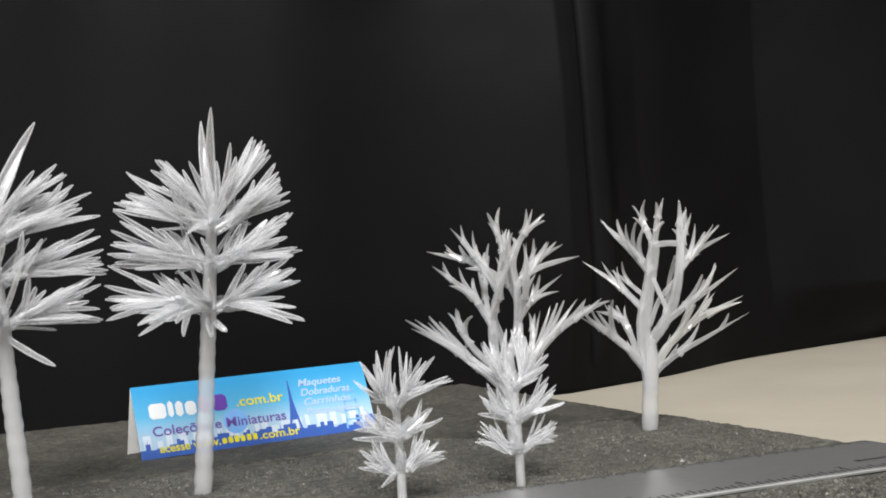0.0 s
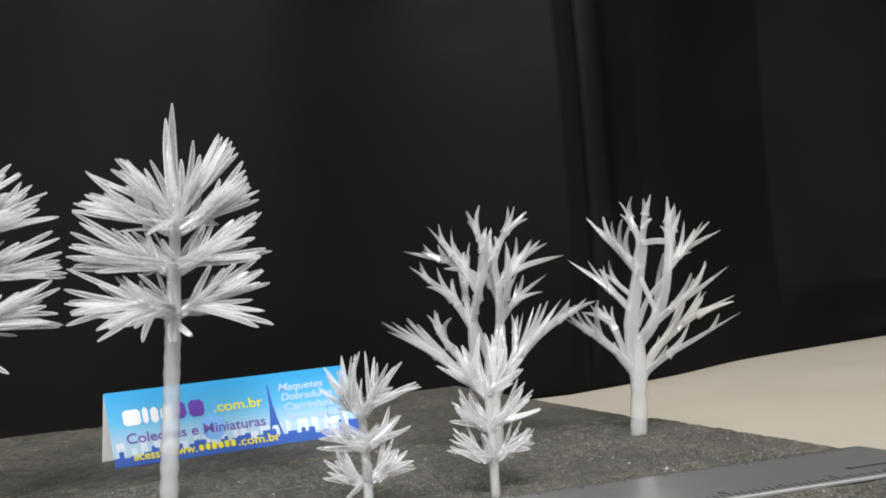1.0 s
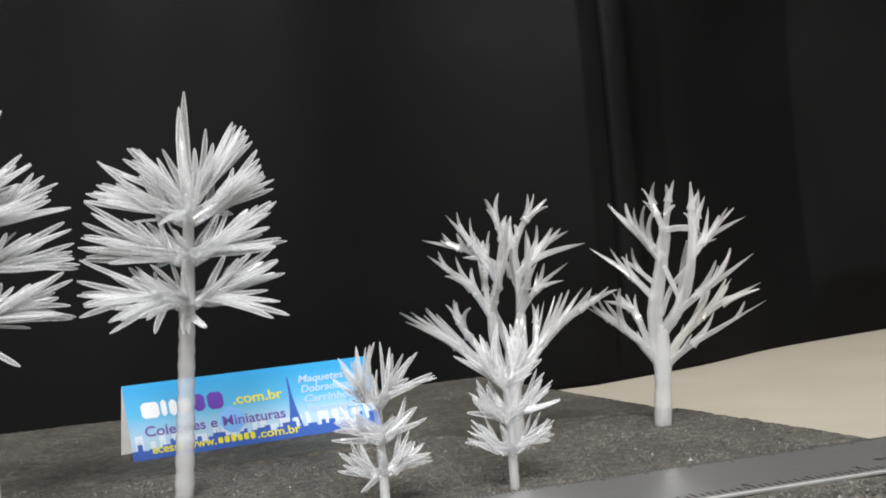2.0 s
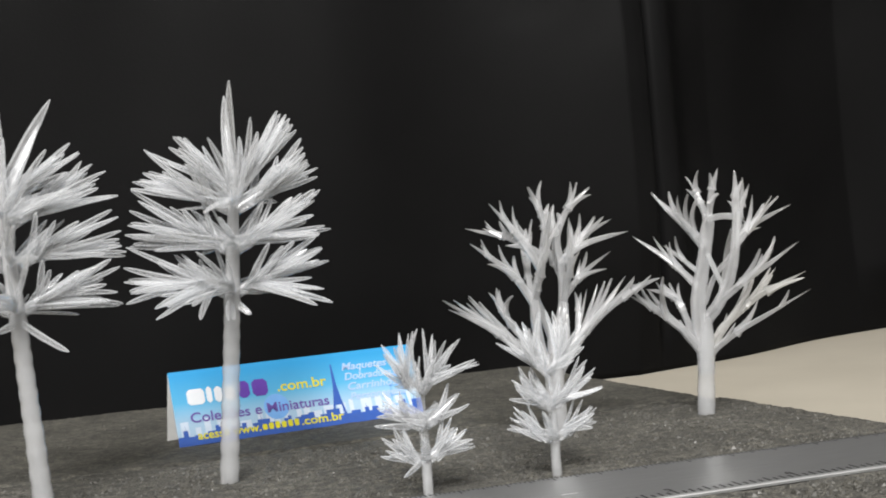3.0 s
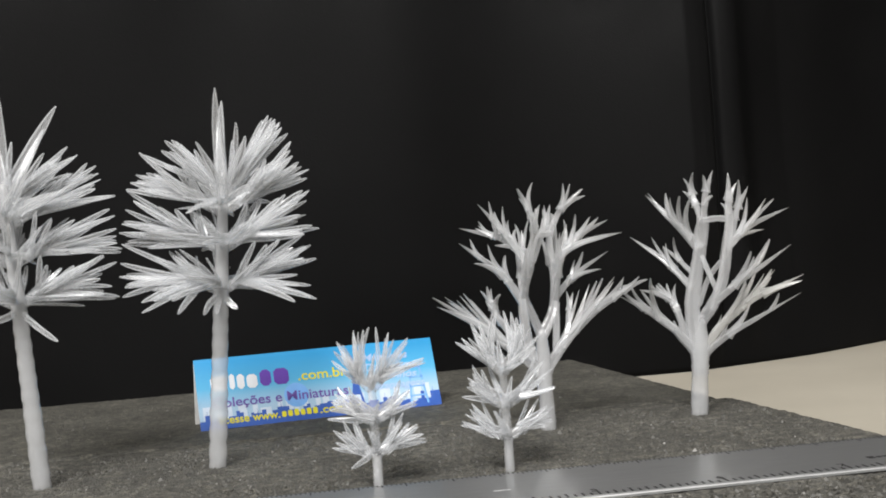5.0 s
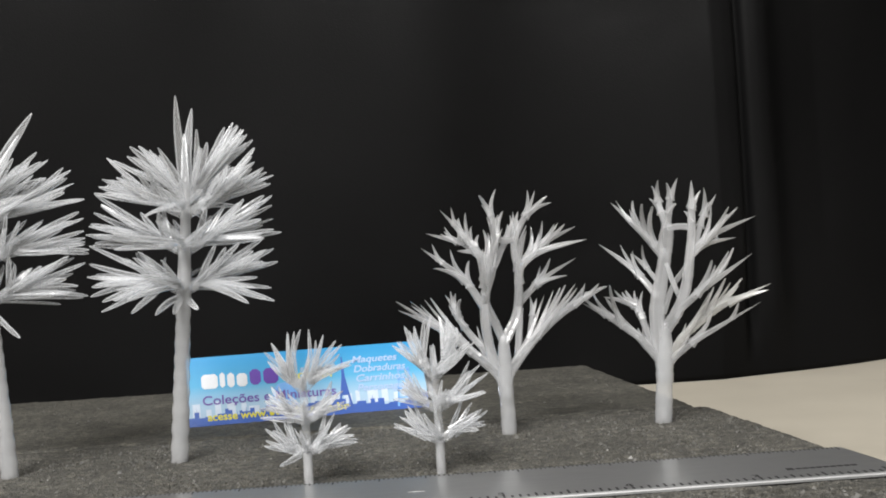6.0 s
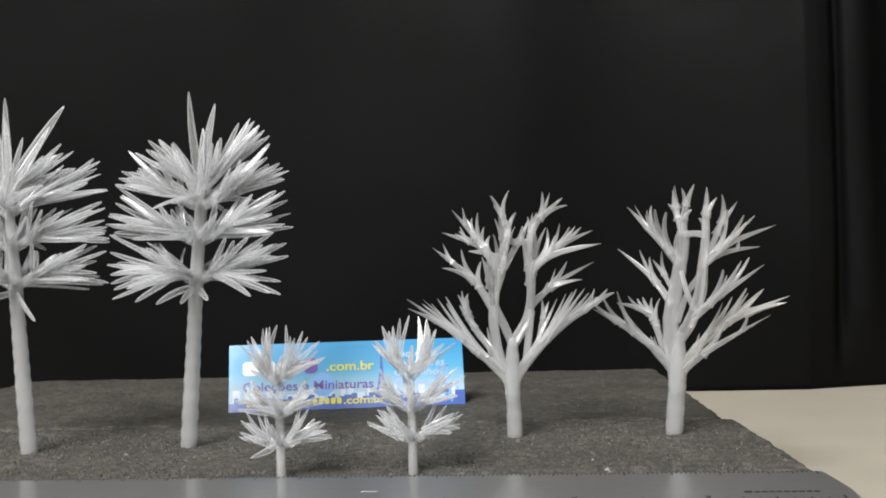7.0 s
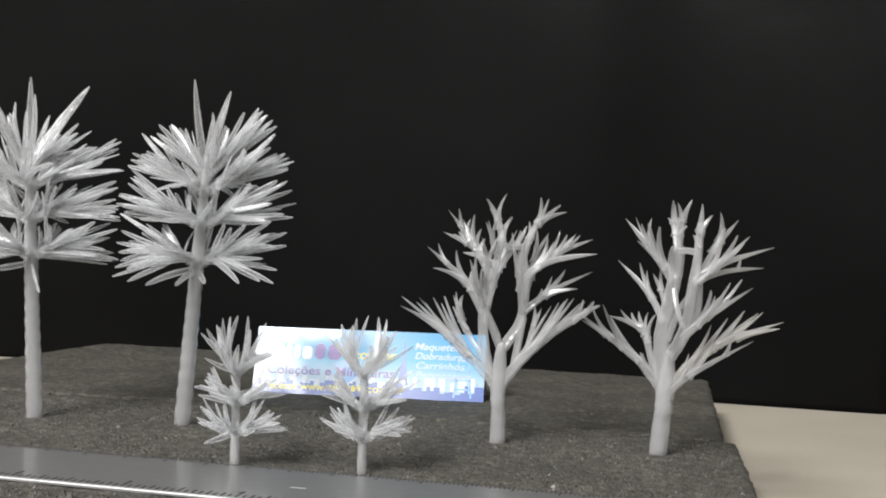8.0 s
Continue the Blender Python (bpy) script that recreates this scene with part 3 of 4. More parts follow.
def tall_tree(at, seed, lean, tiers, crown, spikes, loose, label):
    """tiers: (height on the trunk, left tips, right tips); crown: (left tips, right tips)."""
    rng = random.Random(seed)
    tree = thing("model_tree", at, label, "model tree", "plastic model trees")
    lx, ly = lean

    def axis(z):
        return Vector((lx * z / 7, ly * z / 7, z))

    trunk_part(rng, tree, [axis(-0.25), axis(1.5), axis(3.0), axis(4.4)], [0.225, 0.215, 0.2, 0.19, 0.185], 0.065, 36)
    bm = bmesh.new()
    tube(bm, smooth_path([axis(z) for z in (4.35, 5.0, 5.8, 6.6, 7.2)], 3), [0.19 - 0.0085 * i for i in range(13)], 12)
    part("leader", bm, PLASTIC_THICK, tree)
    for z, left, right in tiers:
        for sign, tips in ((-1, left), (1, right)):
            heart = axis(z + 0.42) + Vector((sign * 0.72, 0.0, 0.0))
            fan(rng, tree, axis(z), heart, tips, int(0.7 * len(tips)) + 3, 0.136, 0.034, 0.12, steep=7)
        for side, count in ((-1, 5), (1, 9)):
            base = axis(z + 0.05)
            tips = [base + polar(90 * side + rng.uniform(-52, 52), rng.uniform(-4, 42), rng.uniform(1.5, 2.1)) for _ in range(count)]
            fan(rng, tree, base, base + Vector((0, 0.5 * side, 0.25)), tips, 3, 0.13, 0.036, 0.11)
    for sign, tips in zip((-1, 1), crown):
        fan(rng, tree, axis(6.55), axis(6.95) + Vector((sign * 0.28, 0.0, 0.0)), tips, int(0.9 * len(tips)), 0.135, 0.036, 0.12)
    for tip, width in spikes:
        bm = bmesh.new()
        root = axis(6.75)
        blade(bm, root, root.lerp(Vector(tip), 0.5) + Vector((0, 0, 0.05)), tip, width, 0.06, rng, SPIKE, 0.3, 0.024)
        part("needle", bm, PLASTIC, tree, smooth=False)
    for tip in loose:
        bm = bmesh.new()
        root = axis(4.2)
        blade(bm, root, root.lerp(Vector(tip), 0.5), tip, 0.15, 0.045, rng, BLADE, 0.3, 0.022)
        part("needle", bm, PLASTIC, tree, smooth=False)
    return tree


TALL_LABEL = "tall milky translucent plastic model tree with tiers of needles"
tall_tree(
    (0.21, 31.96, 0.0), 3, (0.66, -0.3),
    (
        (4.28,
         [(-1.95, 0.0, 5.14), (-1.97, -0.2, 4.82), (-1.73, 0.12, 4.78), (-1.85, -0.3, 4.56), (-1.96, 0.0, 4.32), (-1.38, -1.45, 3.97), (-0.5, -2.25, 3.92), (-1.86, -0.23, 5.6)],
         [(2.66, 0.48, 5.24), (2.5, 0.14, 5.23), (2.77, 0.2, 4.9), (2.57, -0.1, 4.88), (2.58, 0.06, 4.25), (2.68, -0.42, 3.93), (2.15, -1.4, 3.95), (2.45, -0.2, 5.5)]),
        (5.28,
         [(-1.65, -0.2, 6.87), (-1.72, -0.1, 6.42), (-1.79, -0.47, 6.08), (-1.7, -0.26, 6.05), (-1.87, -0.45, 5.87), (-1.7, -0.42, 5.86), (-1.78, -0.21, 5.6), (-1.25, -0.28, 5.47)],
         [(2.72, 0.28, 6.6), (2.55, 0.0, 6.6), (2.3, 0.62, 6.2), (2.62, 1.22, 6.03), (2.45, -0.11, 6.0), (2.9, 0.3, 5.65), (2.51, -0.26, 5.52)]),
        (6.2,
         [(-1.37, -0.55, 7.22), (-1.2, 0.36, 7.3), (-1.59, 0.14, 7.08), (-1.5, -0.4, 7.05), (-1.65, -0.27, 6.9), (-1.29, -0.2, 7.77), (-1.0, 0.6, 7.2)],
         [(2.52, 0.56, 7.34), (2.58, 0.68, 7.23), (2.76, 0.6, 7.14), (2.69, 0.36, 6.91), (2.32, -0.26, 7.59), (2.36, 0.22, 7.84), (2.2, 0.9, 7.2)]),
    ),
    ([(-0.51, -0.07, 8.03), (-0.64, -0.53, 7.99), (-0.3, 0.77, 7.9), (-1.2, 0.1, 7.72), (0.02, -0.23, 7.76), (-0.55, -0.59, 7.72)],
     [(1.85, 0.27, 8.52), (2.01, -0.06, 8.39), (2.16, 0.5, 8.22), (2.14, -0.12, 8.15), (2.3, 0.45, 8.06), (1.7, -0.3, 8.36), (1.08, -0.9, 8.29), (1.2, -1.0, 7.8), (0.94, 0.41, 7.98)]),
    [((0.65, -1.1, 9.12), 0.25), ((0.72, 0.98, 9.02), 0.24), ((0.62, 0.16, 8.3), 0.17), ((0.1, -0.8, 7.9), 0.15)],
    [(0.77, -0.44, 3.84), (0.08, -2.4, 3.86), (0.3, -1.2, 3.8)], TALL_LABEL)
tall_tree(
    (-3.85, 31.3, 0.0), 8, (-0.35, 0.0),
    (
        (4.3,
         [(-2.05, 0.1, 5.1), (-2.0, -0.2, 4.8), (-1.95, -0.3, 4.5), (-2.05, 0.0, 4.2), (-1.8, -0.6, 4.05), (-1.9, 0.5, 5.4), (-1.7, -0.9, 4.4)],
         [(2.03, 0.6, 5.18), (1.85, -0.28, 5.37), (1.73, 0.75, 5.33), (1.93, 0.13, 4.62), (2.03, 0.69, 4.34), (1.02, 1.9, 4.14), (1.6, 1.2, 4.5)]),
        (5.28,
         [(-1.95, 0.0, 6.4), (-1.95, -0.3, 6.2), (-1.9, 0.4, 6.7), (-1.95, 0.1, 5.7), (-1.9, -0.5, 5.5), (-1.5, 0.5, 6.5), (-1.8, -0.2, 5.9)],
         [(2.09, 0.47, 6.3), (1.96, 0.59, 6.47), (2.12, 0.3, 5.98), (1.42, 1.16, 6.28), (2.1, 0.35, 5.64), (2.2, 0.4, 5.5), (2.16, 0.5, 5.41)]),
        (6.2,
         [(-1.85, 0.0, 7.6), (-1.75, 0.2, 8.0), (-1.65, -0.4, 7.1), (-1.85, 0.3, 7.0), (-1.45, -0.5, 7.95), (-1.6, 0.5, 7.3)],
         [(1.61, 1.45, 7.59), (1.49, 1.52, 7.4), (1.74, 1.13, 7.23), (1.89, -0.42, 7.28), (1.78, 0.96, 6.8), (2.12, 0.55, 6.78), (1.38, 1.6, 7.68)]),
    ),
    ([(-1.14, 0.51, 8.58), (-1.35, -0.2, 8.58), (-0.73, 0.44, 8.36), (-1.05, 0.3, 8.3), (-1.3, 0.4, 8.2), (-1.25, -0.5, 8.4)],
     [(1.19, -0.1, 7.97), (1.38, -0.45, 7.7), (0.69, -0.4, 7.83), (1.35, 0.3, 7.8), (1.1, 0.93, 7.39), (0.9, 0.5, 7.6)]),
    [((-0.28, -0.1, 9.21), 0.24), ((0.82, 1.05, 9.07), 0.3), ((-0.78, 0.9, 8.84), 0.2), ((-0.24, 0.8, 8.25), 0.16), ((0.55, 0.7, 8.5), 0.22)],
    [(0.82, -1.22, 3.5), (-0.55, -1.6, 4.05)], TALL_LABEL + ", one hanging")


def small_tree(at, seed, tiers, label):
    """tiers: (height, left tips, right tips, how many blades point to the front and the back)."""
    rng = random.Random(seed)
    tree = thing("model_tree", at, label, "model tree", "plastic model trees")
    trunk_part(rng, tree, [(0, 0, -0.2), (0, 0, 0.4), (0.01, 0, 0.75)], [0.11, 0.106, 0.104], 0.02, 12, 10)
    bm = bmesh.new()
    tube(bm, [(0.01, 0, 0.72), (0.0, 0, 1.4), (0.0, 0.01, 2.2), (0, 0, 2.6)], [0.102, 0.096, 0.085, 0.04], 9)
    part("leader", bm, PLASTIC, tree)
    for z, left, right, across in tiers:
        for sign, tips in ((-1, left), (1, right)):
            fan(rng, tree, (0, 0, z), (0.36 * sign, 0.02, z + (0.42 if z > 2 else 0.2)), tips, len(tips), 0.118, 0.024, 0.1, "leaflet", 0.4, 0.05, 0.8, bead=0.016, mat=PLASTIC_SHRUB)
        for side in (-1, 1):
            base = Vector((0, 0, z + 0.05))
            tips = [base + polar(90 * side + rng.uniform(-55, 55), rng.uniform(8, 62), rng.uniform(0.65, 1.0)) for _ in range(across)]
            fan(rng, tree, base, base + Vector((0, 0.22 * side, 0.13)), tips, 1, 0.118, 0.024, 0.07, "leaflet", 0.4, 0.05, 1.0, bead=0.016, mat=PLASTIC_SHRUB)
    return tree


SMALL_LABEL = "small milky translucent plastic model shrub behind the ruler"
small_tree((3.79, 27.32, 0.0), 21, (
    (0.72, [(-0.93, 0.0, 0.95), (-0.88, 0.0, 1.32), (-0.67, -0.29, 1.56), (-0.57, -0.42, 0.55), (-0.78, 0.15, 1.18), (-0.38, 0.2, 1.5)],
     [(1.11, 0.2, 0.87), (1.05, 0.08, 1.05), (0.92, 0.05, 1.28), (0.76, 0.2, 1.31), (0.64, 0.11, 1.55), (0.48, 0.1, 1.72)], 2),
    (1.42, [(-0.98, 0.1, 1.55), (-0.88, 0.2, 1.9), (-0.72, 0.3, 2.2), (-0.95, -0.2, 1.78), (-0.5, -0.3, 2.25)],
     [(1.0, 0.5, 1.65), (0.85, 0.3, 2.0), (0.5, 0.6, 1.67), (0.62, 0.1, 2.25), (0.9, -0.4, 1.85)], 3),
    (2.1, [(-0.78, 0.5, 2.75), (-0.76, -0.3, 3.02), (-0.66, 0.3, 3.16), (-0.28, 0.21, 3.31), (-0.22, -0.34, 3.38), (-0.1, -0.21, 3.41), (0.03, -0.07, 3.44)],
     [(0.19, 0.12, 3.42), (0.48, 0.5, 3.25), (0.8, -0.45, 3.18), (0.88, 0.4, 3.02), (1.13, -0.26, 2.71), (0.72, 0.1, 2.62)], 3)), SMALL_LABEL)
small_tree((6.70, 27.7, 0.0), 22, (
    (0.75, [(-1.0, 0.1, 1.1), (-0.99, -0.1, 1.21), (-0.73, -0.17, 1.49), (-0.73, 0.4, 1.39), (-0.52, 0.1, 1.62)],
     [(1.05, 0.37, 1.06), (1.06, 0.2, 1.0), (1.01, 0.39, 1.34), (1.12, 0.3, 1.3), (0.78, 0.2, 1.52), (0.58, 0.1, 1.68)], 2),
    (1.45, [(-0.97, -0.14, 1.75), (-0.86, -0.32, 1.97), (-0.68, -0.07, 2.4), (-0.75, 0.3, 2.1), (-0.5, -0.2, 2.3)],
     [(1.08, -0.25, 1.78), (1.2, 0.4, 2.14), (1.03, 0.42, 2.33), (0.78, 0.2, 2.45), (0.9, -0.1, 2.0)], 3),
    (2.15, [(-0.93, 0.6, 2.88), (-0.62, 0.14, 3.32), (-0.75, -0.25, 3.02), (-0.17, -0.14, 3.5), (-0.01, 0.22, 3.54), (-0.4, 0.3, 3.3)],
     [(0.17, 0.4, 3.5), (0.35, 0.46, 3.45), (0.56, 0.5, 3.2), (0.98, 0.5, 2.88), (0.8, -0.2, 2.92), (0.62, -0.3, 3.12)], 3)), SMALL_LABEL)


RIBBED = ((1.0, 0.0), (0.86, 0.5), (0.62, 0.66), (0.3, 0.46), (0.0, 0.62), (-0.34, 0.46), (-0.62, 0.66), (-0.86, 0.5),
          (-1.0, 0.0), (-0.86, -0.5), (-0.55, -0.62), (0.0, -0.5), (0.55, -0.62), (0.86, -0.5))


def ribbed(bm, path, radii):
    """A flattened limb with moulded ribs along it."""
    n = len(path) - 1
    rings = []
    for i, p in enumerate(path):
        d = (path[min(i + 1, n)] - path[max(i - 1, 0)]).normalized()
        side = d.cross(Vector((0.15, 1.0, 0.1)))
        side = side.normalized() if side.length > 0.25 else d.cross(Vector((1, 0.2, 0.3))).normalized()
        out = side.cross(d)
        rings.append([bm.verts.new(p + radii[i] * (side * u + out * v)) for u, v in RIBBED])
    m = len(RIBBED)
    for r, q in zip(rings, rings[1:]):
        for k in range(m):
            bm.faces.new((r[k], r[(k + 1) % m], q[(k + 1) % m], q[k]))
    bm.faces.new(list(reversed(rings[0])))
    bm.faces.new(rings[-1])


def limb(rng, tree, name, pts, r0, r1, twigs=(), mat=None, tw=0.15):
    """A bare limb through pts, a branch tapering to a point, with twigs: (share of its length, tip)."""
    mat = mat or PLASTIC_LIMB
    path = smooth_path(pts, 5)
    n = len(path) - 1
    radii = []
    for i in range(n + 1):
        f = i / n
        r = (r0 + (r1 - r0) * f) * rng.uniform(0.95, 1.05) * (0.96 if name == "branch" else 1.0)
        if name == "branch":
            r *= 1 - 0.85 * max(0.0, (f - 0.72) / 0.28) ** 1.6
        radii.append(r)
    bm = bmesh.new()
    ribbed(bm, path, radii)
    ob = part(name, bm, mat, tree, smooth=False)
    for share, tip in twigs:
        i = min(n - 1, int(share * n))
        start, tip = path[i], Vector(tip)
        along = (path[i + 1] - path[max(i - 1, 0)]).normalized()
        size = (tip - start).length
        lead = start + along * min(0.25 * size, 0.25) + (tip - start) * 0.25
        thick = min(radii[i] * 0.8, 0.07)
        bm = bmesh.new()
        blade(bm, start - along * 0.08, lead, tip, tw * rng.uniform(0.85, 1.15), thick, rng, TWIG, 0.8)
        part("twig", bm, mat, ob, smooth=False)
    for _ in range(2 if name == "branch" and n > 14 else 0):
        # short moulding spurs
        i = rng.randint(int(0.3 * n), int(0.85 * n))
        along = (path[i + 1] - path[i - 1]).normalized()
        tip = path[i] + along * rng.uniform(0.08, 0.25) + Vector((rng.uniform(-0.08, 0.08), rng.uniform(-0.25, 0.25), rng.uniform(0.2, 0.38)))
        bm = bmesh.new()
        blade(bm, path[i] - along * 0.06, path[i].lerp(tip, 0.4), tip, 0.11, 0.045, rng, TWIG, 0.8)
        part("twig", bm, mat, ob, smooth=False)
    return ob


MEDIUM_LABEL = "milky translucent plastic model tree with bare forked branches"


def medium_tree_one(at):
    rng = random.Random(31)
    tree = thing("model_tree", at, MEDIUM_LABEL + " beside shrubs", "model tree", "plastic model trees")
    trunk_part(rng, tree, [(0.02, 0, -0.2), (0.02, 0, 0.8), (0.01, 0, 1.6), (0.03, 0.08, 2.6)], [0.205, 0.205, 0.205, 0.2, 0.185, 0.19, 0.195, 0.2, 0.195, 0.18, 0.15, 0.1], 0.02, 30, 12)

    def add(name, pts, r0, r1, twigs=()):
        limb(rng, tree, name, pts, r0, r1, twigs)

    # two upright limbs, joined by a crosspiece
    add("limb", [(-0.03, 0, 0.95), (-0.1, 0, 1.5), (-0.3, -0.02, 2.05), (-0.4, -0.05, 2.6), (-0.44, -0.1, 3.1), (-0.42, -0.13, 3.5), (-0.33, -0.15, 3.9), (-0.21, -0.16, 4.21), (-0.12, -0.15, 4.7), (-0.02, -0.15, 5.2), (-0.06, -0.12, 5.55), (-0.16, -0.1, 5.88)], 0.155, 0.075,
        [(1.0, (-0.41, -0.23, 6.3)), (1.0, (0.06, 0.05, 6.44)), (0.93, (-0.36, -0.1, 6.05)), (0.86, (0.22, 0.04, 5.85)), (0.84, (0.12, 0.1, 5.75))])
    add("limb", [(0.03, 0.08, 2.4), (0.25, 0.2, 2.75), (0.42, 0.3, 3.05), (0.52, 0.38, 3.5), (0.55, 0.43, 4.0), (0.56, 0.45, 4.31), (0.48, 0.42, 4.75), (0.52, 0.4, 5.1), (0.7, 0.36, 5.5), (0.9, 0.33, 5.78)], 0.15, 0.075,
        [(1.0, (0.91, 0.25, 6.37)), (1.0, (1.11, 0.3, 6.35)), (1.0, (1.43, 0.25, 6.19)), (1.0, (1.55, 0.5, 6.01)), (0.85, (0.6, 0.6, 5.6))])
    add("strut", [(0.02, 0.08, 2.4), (-0.14, 0.0, 2.85), (-0.3, -0.08, 3.2), (-0.42, -0.12, 3.5)], 0.115, 0.12)
    add("strut", [(-0.12, -0.15, 4.4), (0.12, 0.1, 4.85), (0.34, 0.4, 5.2)], 0.09, 0.08, [(0.95, (0.5, 0.6, 5.63)), (0.9, (0.36, 0.5, 5.5))])
    add("crosspiece", [(-0.02, -0.15, 5.12), (0.25, 0.1, 5.07), (0.52, 0.4, 5.1)], 0.085, 0.085)
    # branches that leave the limbs to the back and the front
    add("branch", [(-0.42, -0.08, 3.1), (-0.35, 0.45, 3.9), (-0.2, 0.8, 4.6), (-0.02, 1.0, 5.2)], 0.1, 0.045, [(0.6, (0.12, 1.2, 5.5)), (0.7, (-0.25, 1.3, 5.4)), (0.45, (-0.3, 1.1, 4.9))])
    add("branch", [(-0.36, -0.14, 3.8), (-0.3, -0.55, 4.4), (-0.15, -0.85, 5.0)], 0.09, 0.045, [(0.6, (-0.3, -1.1, 5.3)), (0.7, (0.1, -0.9, 5.4))])
    add("branch", [(0.5, 0.35, 3.3), (0.52, -0.1, 3.9), (0.5, -0.4, 4.5), (0.55, -0.6, 5.1)], 0.1, 0.045, [(0.6, (0.72, -0.75, 5.3)), (0.7, (0.4, -0.8, 5.45)), (0.4, (0.7, -0.6, 4.6))])
    add("branch", [(0.55, 0.45, 4.1), (0.62, 0.9, 4.6), (0.7, 1.3, 5.2)], 0.09, 0.045, [(0.6, (0.6, 1.5, 5.5)), (0.6, (0.95, 1.4, 5.45))])
    add("branch", [(-0.43, -0.12, 3.45), (-0.46, -0.7, 4.0), (-0.5, -1.3, 4.65)], 0.085, 0.04, [(0.5, (-0.62, -1.0, 4.75)), (0.65, (-0.38, -1.3, 4.95)), (0.35, (-0.4, -0.6, 4.5))])
    add("branch", [(0.55, 0.43, 3.85), (0.58, 1.0, 4.25), (0.62, 1.6, 4.85)], 0.085, 0.04, [(0.5, (0.7, 1.3, 4.95)), (0.6, (0.5, 1.7, 5.1))])
    add("branch", [(0.5, 0.41, 4.85), (0.55, 0.9, 5.3), (0.6, 1.35, 5.85)], 0.075, 0.04, [(0.5, (0.72, 1.1, 5.85)), (0.4, (0.48, 1.0, 5.75))])
    add("branch", [(-0.1, -0.15, 4.75), (-0.12, -0.65, 5.2), (-0.15, -1.1, 5.75)], 0.075, 0.04, [(0.5, (0.0, -0.9, 5.75)), (0.4, (-0.28, -0.8, 5.7))])
    # towards the other tall trees
    add("branch", [(-0.21, -0.16, 4.22), (-0.45, -0.15, 4.65), (-0.75, -0.13, 5.1), (-1.05, -0.12, 5.5), (-1.44, -0.12, 5.97)], 0.13, 0.05,
        [(0.52, (-0.77, 0.0, 5.87)), (0.36, (-0.47, 0.01, 5.27)), (0.6, (-0.95, 0.3, 5.75)), (0.45, (-0.62, 0.2, 5.5))])
    add("branch", [(-0.5, -0.14, 4.72), (-0.85, 0.2, 5.05), (-1.25, 0.5, 5.2), (-1.83, 0.85, 5.39)], 0.1, 0.04,
        [(0.5, (-1.34, 0.64, 5.42)), (0.55, (-1.45, 0.5, 5.36)), (0.35, (-1.0, 0.5, 5.5))])
    add("branch", [(-0.14, -0.15, 4.58), (-0.5, -0.1, 4.8), (-1.05, 0.0, 4.88)], 0.08, 0.06)
    add("branch", [(-0.44, -0.1, 3.35), (-0.7, -0.09, 3.8), (-1.02, -0.08, 4.22), (-1.5, -0.07, 4.62), (-1.99, -0.06, 5.0)], 0.125, 0.05,
        [(0.46, (-1.71, -0.5, 4.47)), (0.5, (-1.23, 0.01, 4.93)), (0.35, (-0.75, 0.3, 4.6))])
    add("branch", [(0.0, 0, 0.95), (-0.06, 0, 1.42), (-0.5, 0, 1.93), (-0.86, 0.02, 2.22), (-1.56, 0.05, 2.82), (-2.1, 0.05, 3.14), (-2.68, -0.05, 3.42)], 0.185, 0.06,
        [(0.6, (-2.74, 0.22, 3.65)), (0.55, (-2.36, 0.6, 3.61)), (0.5, (-1.97, 0.6, 3.63)), (0.46, (-1.8, 1.1, 3.65)), (0.65, (-2.35, 0.3, 3.52)), (0.55, (-2.1, 0.3, 3.52)), (0.5, (-1.72, 0.5, 3.5))])
    add("branch", [(-0.22, 0.0, 1.8), (-0.5, 0.1, 2.25), (-0.88, 0.25, 2.72), (-1.12, 0.3, 3.15), (-1.25, 0.31, 3.5)], 0.115, 0.07,
        [(0.8, (-1.42, 0.6, 3.72)), (0.95, (-1.28, 0.31, 3.84)), (0.75, (-1.05, -0.3, 3.62)), (0.85, (-1.14, 0.55, 3.75)), (0.6, (-1.35, 0.3, 3.45))])
    # towards the edge of the slab
    add("branch", [(0.03, 0, 0.95), (0.07, 0, 1.47), (0.4, 0, 1.97), (0.84, 0.02, 2.45), (1.44, -0.02, 2.98), (2.1, -0.2, 3.4), (2.43, -0.5, 3.62)], 0.17, 0.09,
        [(0.52, (1.73, -0.02, 3.81)), (0.56, (1.95, -0.41, 3.85)), (0.42, (1.22, 0.5, 3.56)), (0.7, (2.2, -0.3, 3.78)), (0.9, (2.68, -0.9, 3.74)), (0.8, (2.5, -0.74, 3.82)), (0.48, (1.45, 0.3, 3.68)), (0.55, (1.62, 0.2, 3.74)), (0.65, (2.05, 0.1, 3.7))])
    add("strut", [(0.38, 0.02, 1.95), (0.45, 0.18, 2.6), (0.54, 0.36, 3.25)], 0.11, 0.09)
    add("branch", [(0.7, 0.02, 2.3), (0.82, 0.2, 3.0), (1.0, 0.34, 3.5)], 0.09, 0.05, [(0.6, (0.82, 0.35, 3.55))])
    add("branch", [(0.54, 0.44, 4.27), (0.8, 0.4, 4.53), (1.2, 0.35, 4.74), (1.8, 0.3, 4.88), (2.41, 0.27, 4.97)], 0.13, 0.05)
    add("branch", [(0.68, 0.42, 4.43), (1.1, 0.6, 4.8), (1.6, 0.75, 5.08), (2.21, 0.85, 5.33)], 0.11, 0.045,
        [(0.15, (1.0, 0.85, 5.42)), (0.3, (1.33, 0.87, 5.54)), (0.45, (1.59, 0.4, 5.43)), (0.55, (1.9, 0.6, 5.42)), (0.5, (1.75, 0.9, 5.45)), (0.3, (1.2, 0.7, 5.2))])
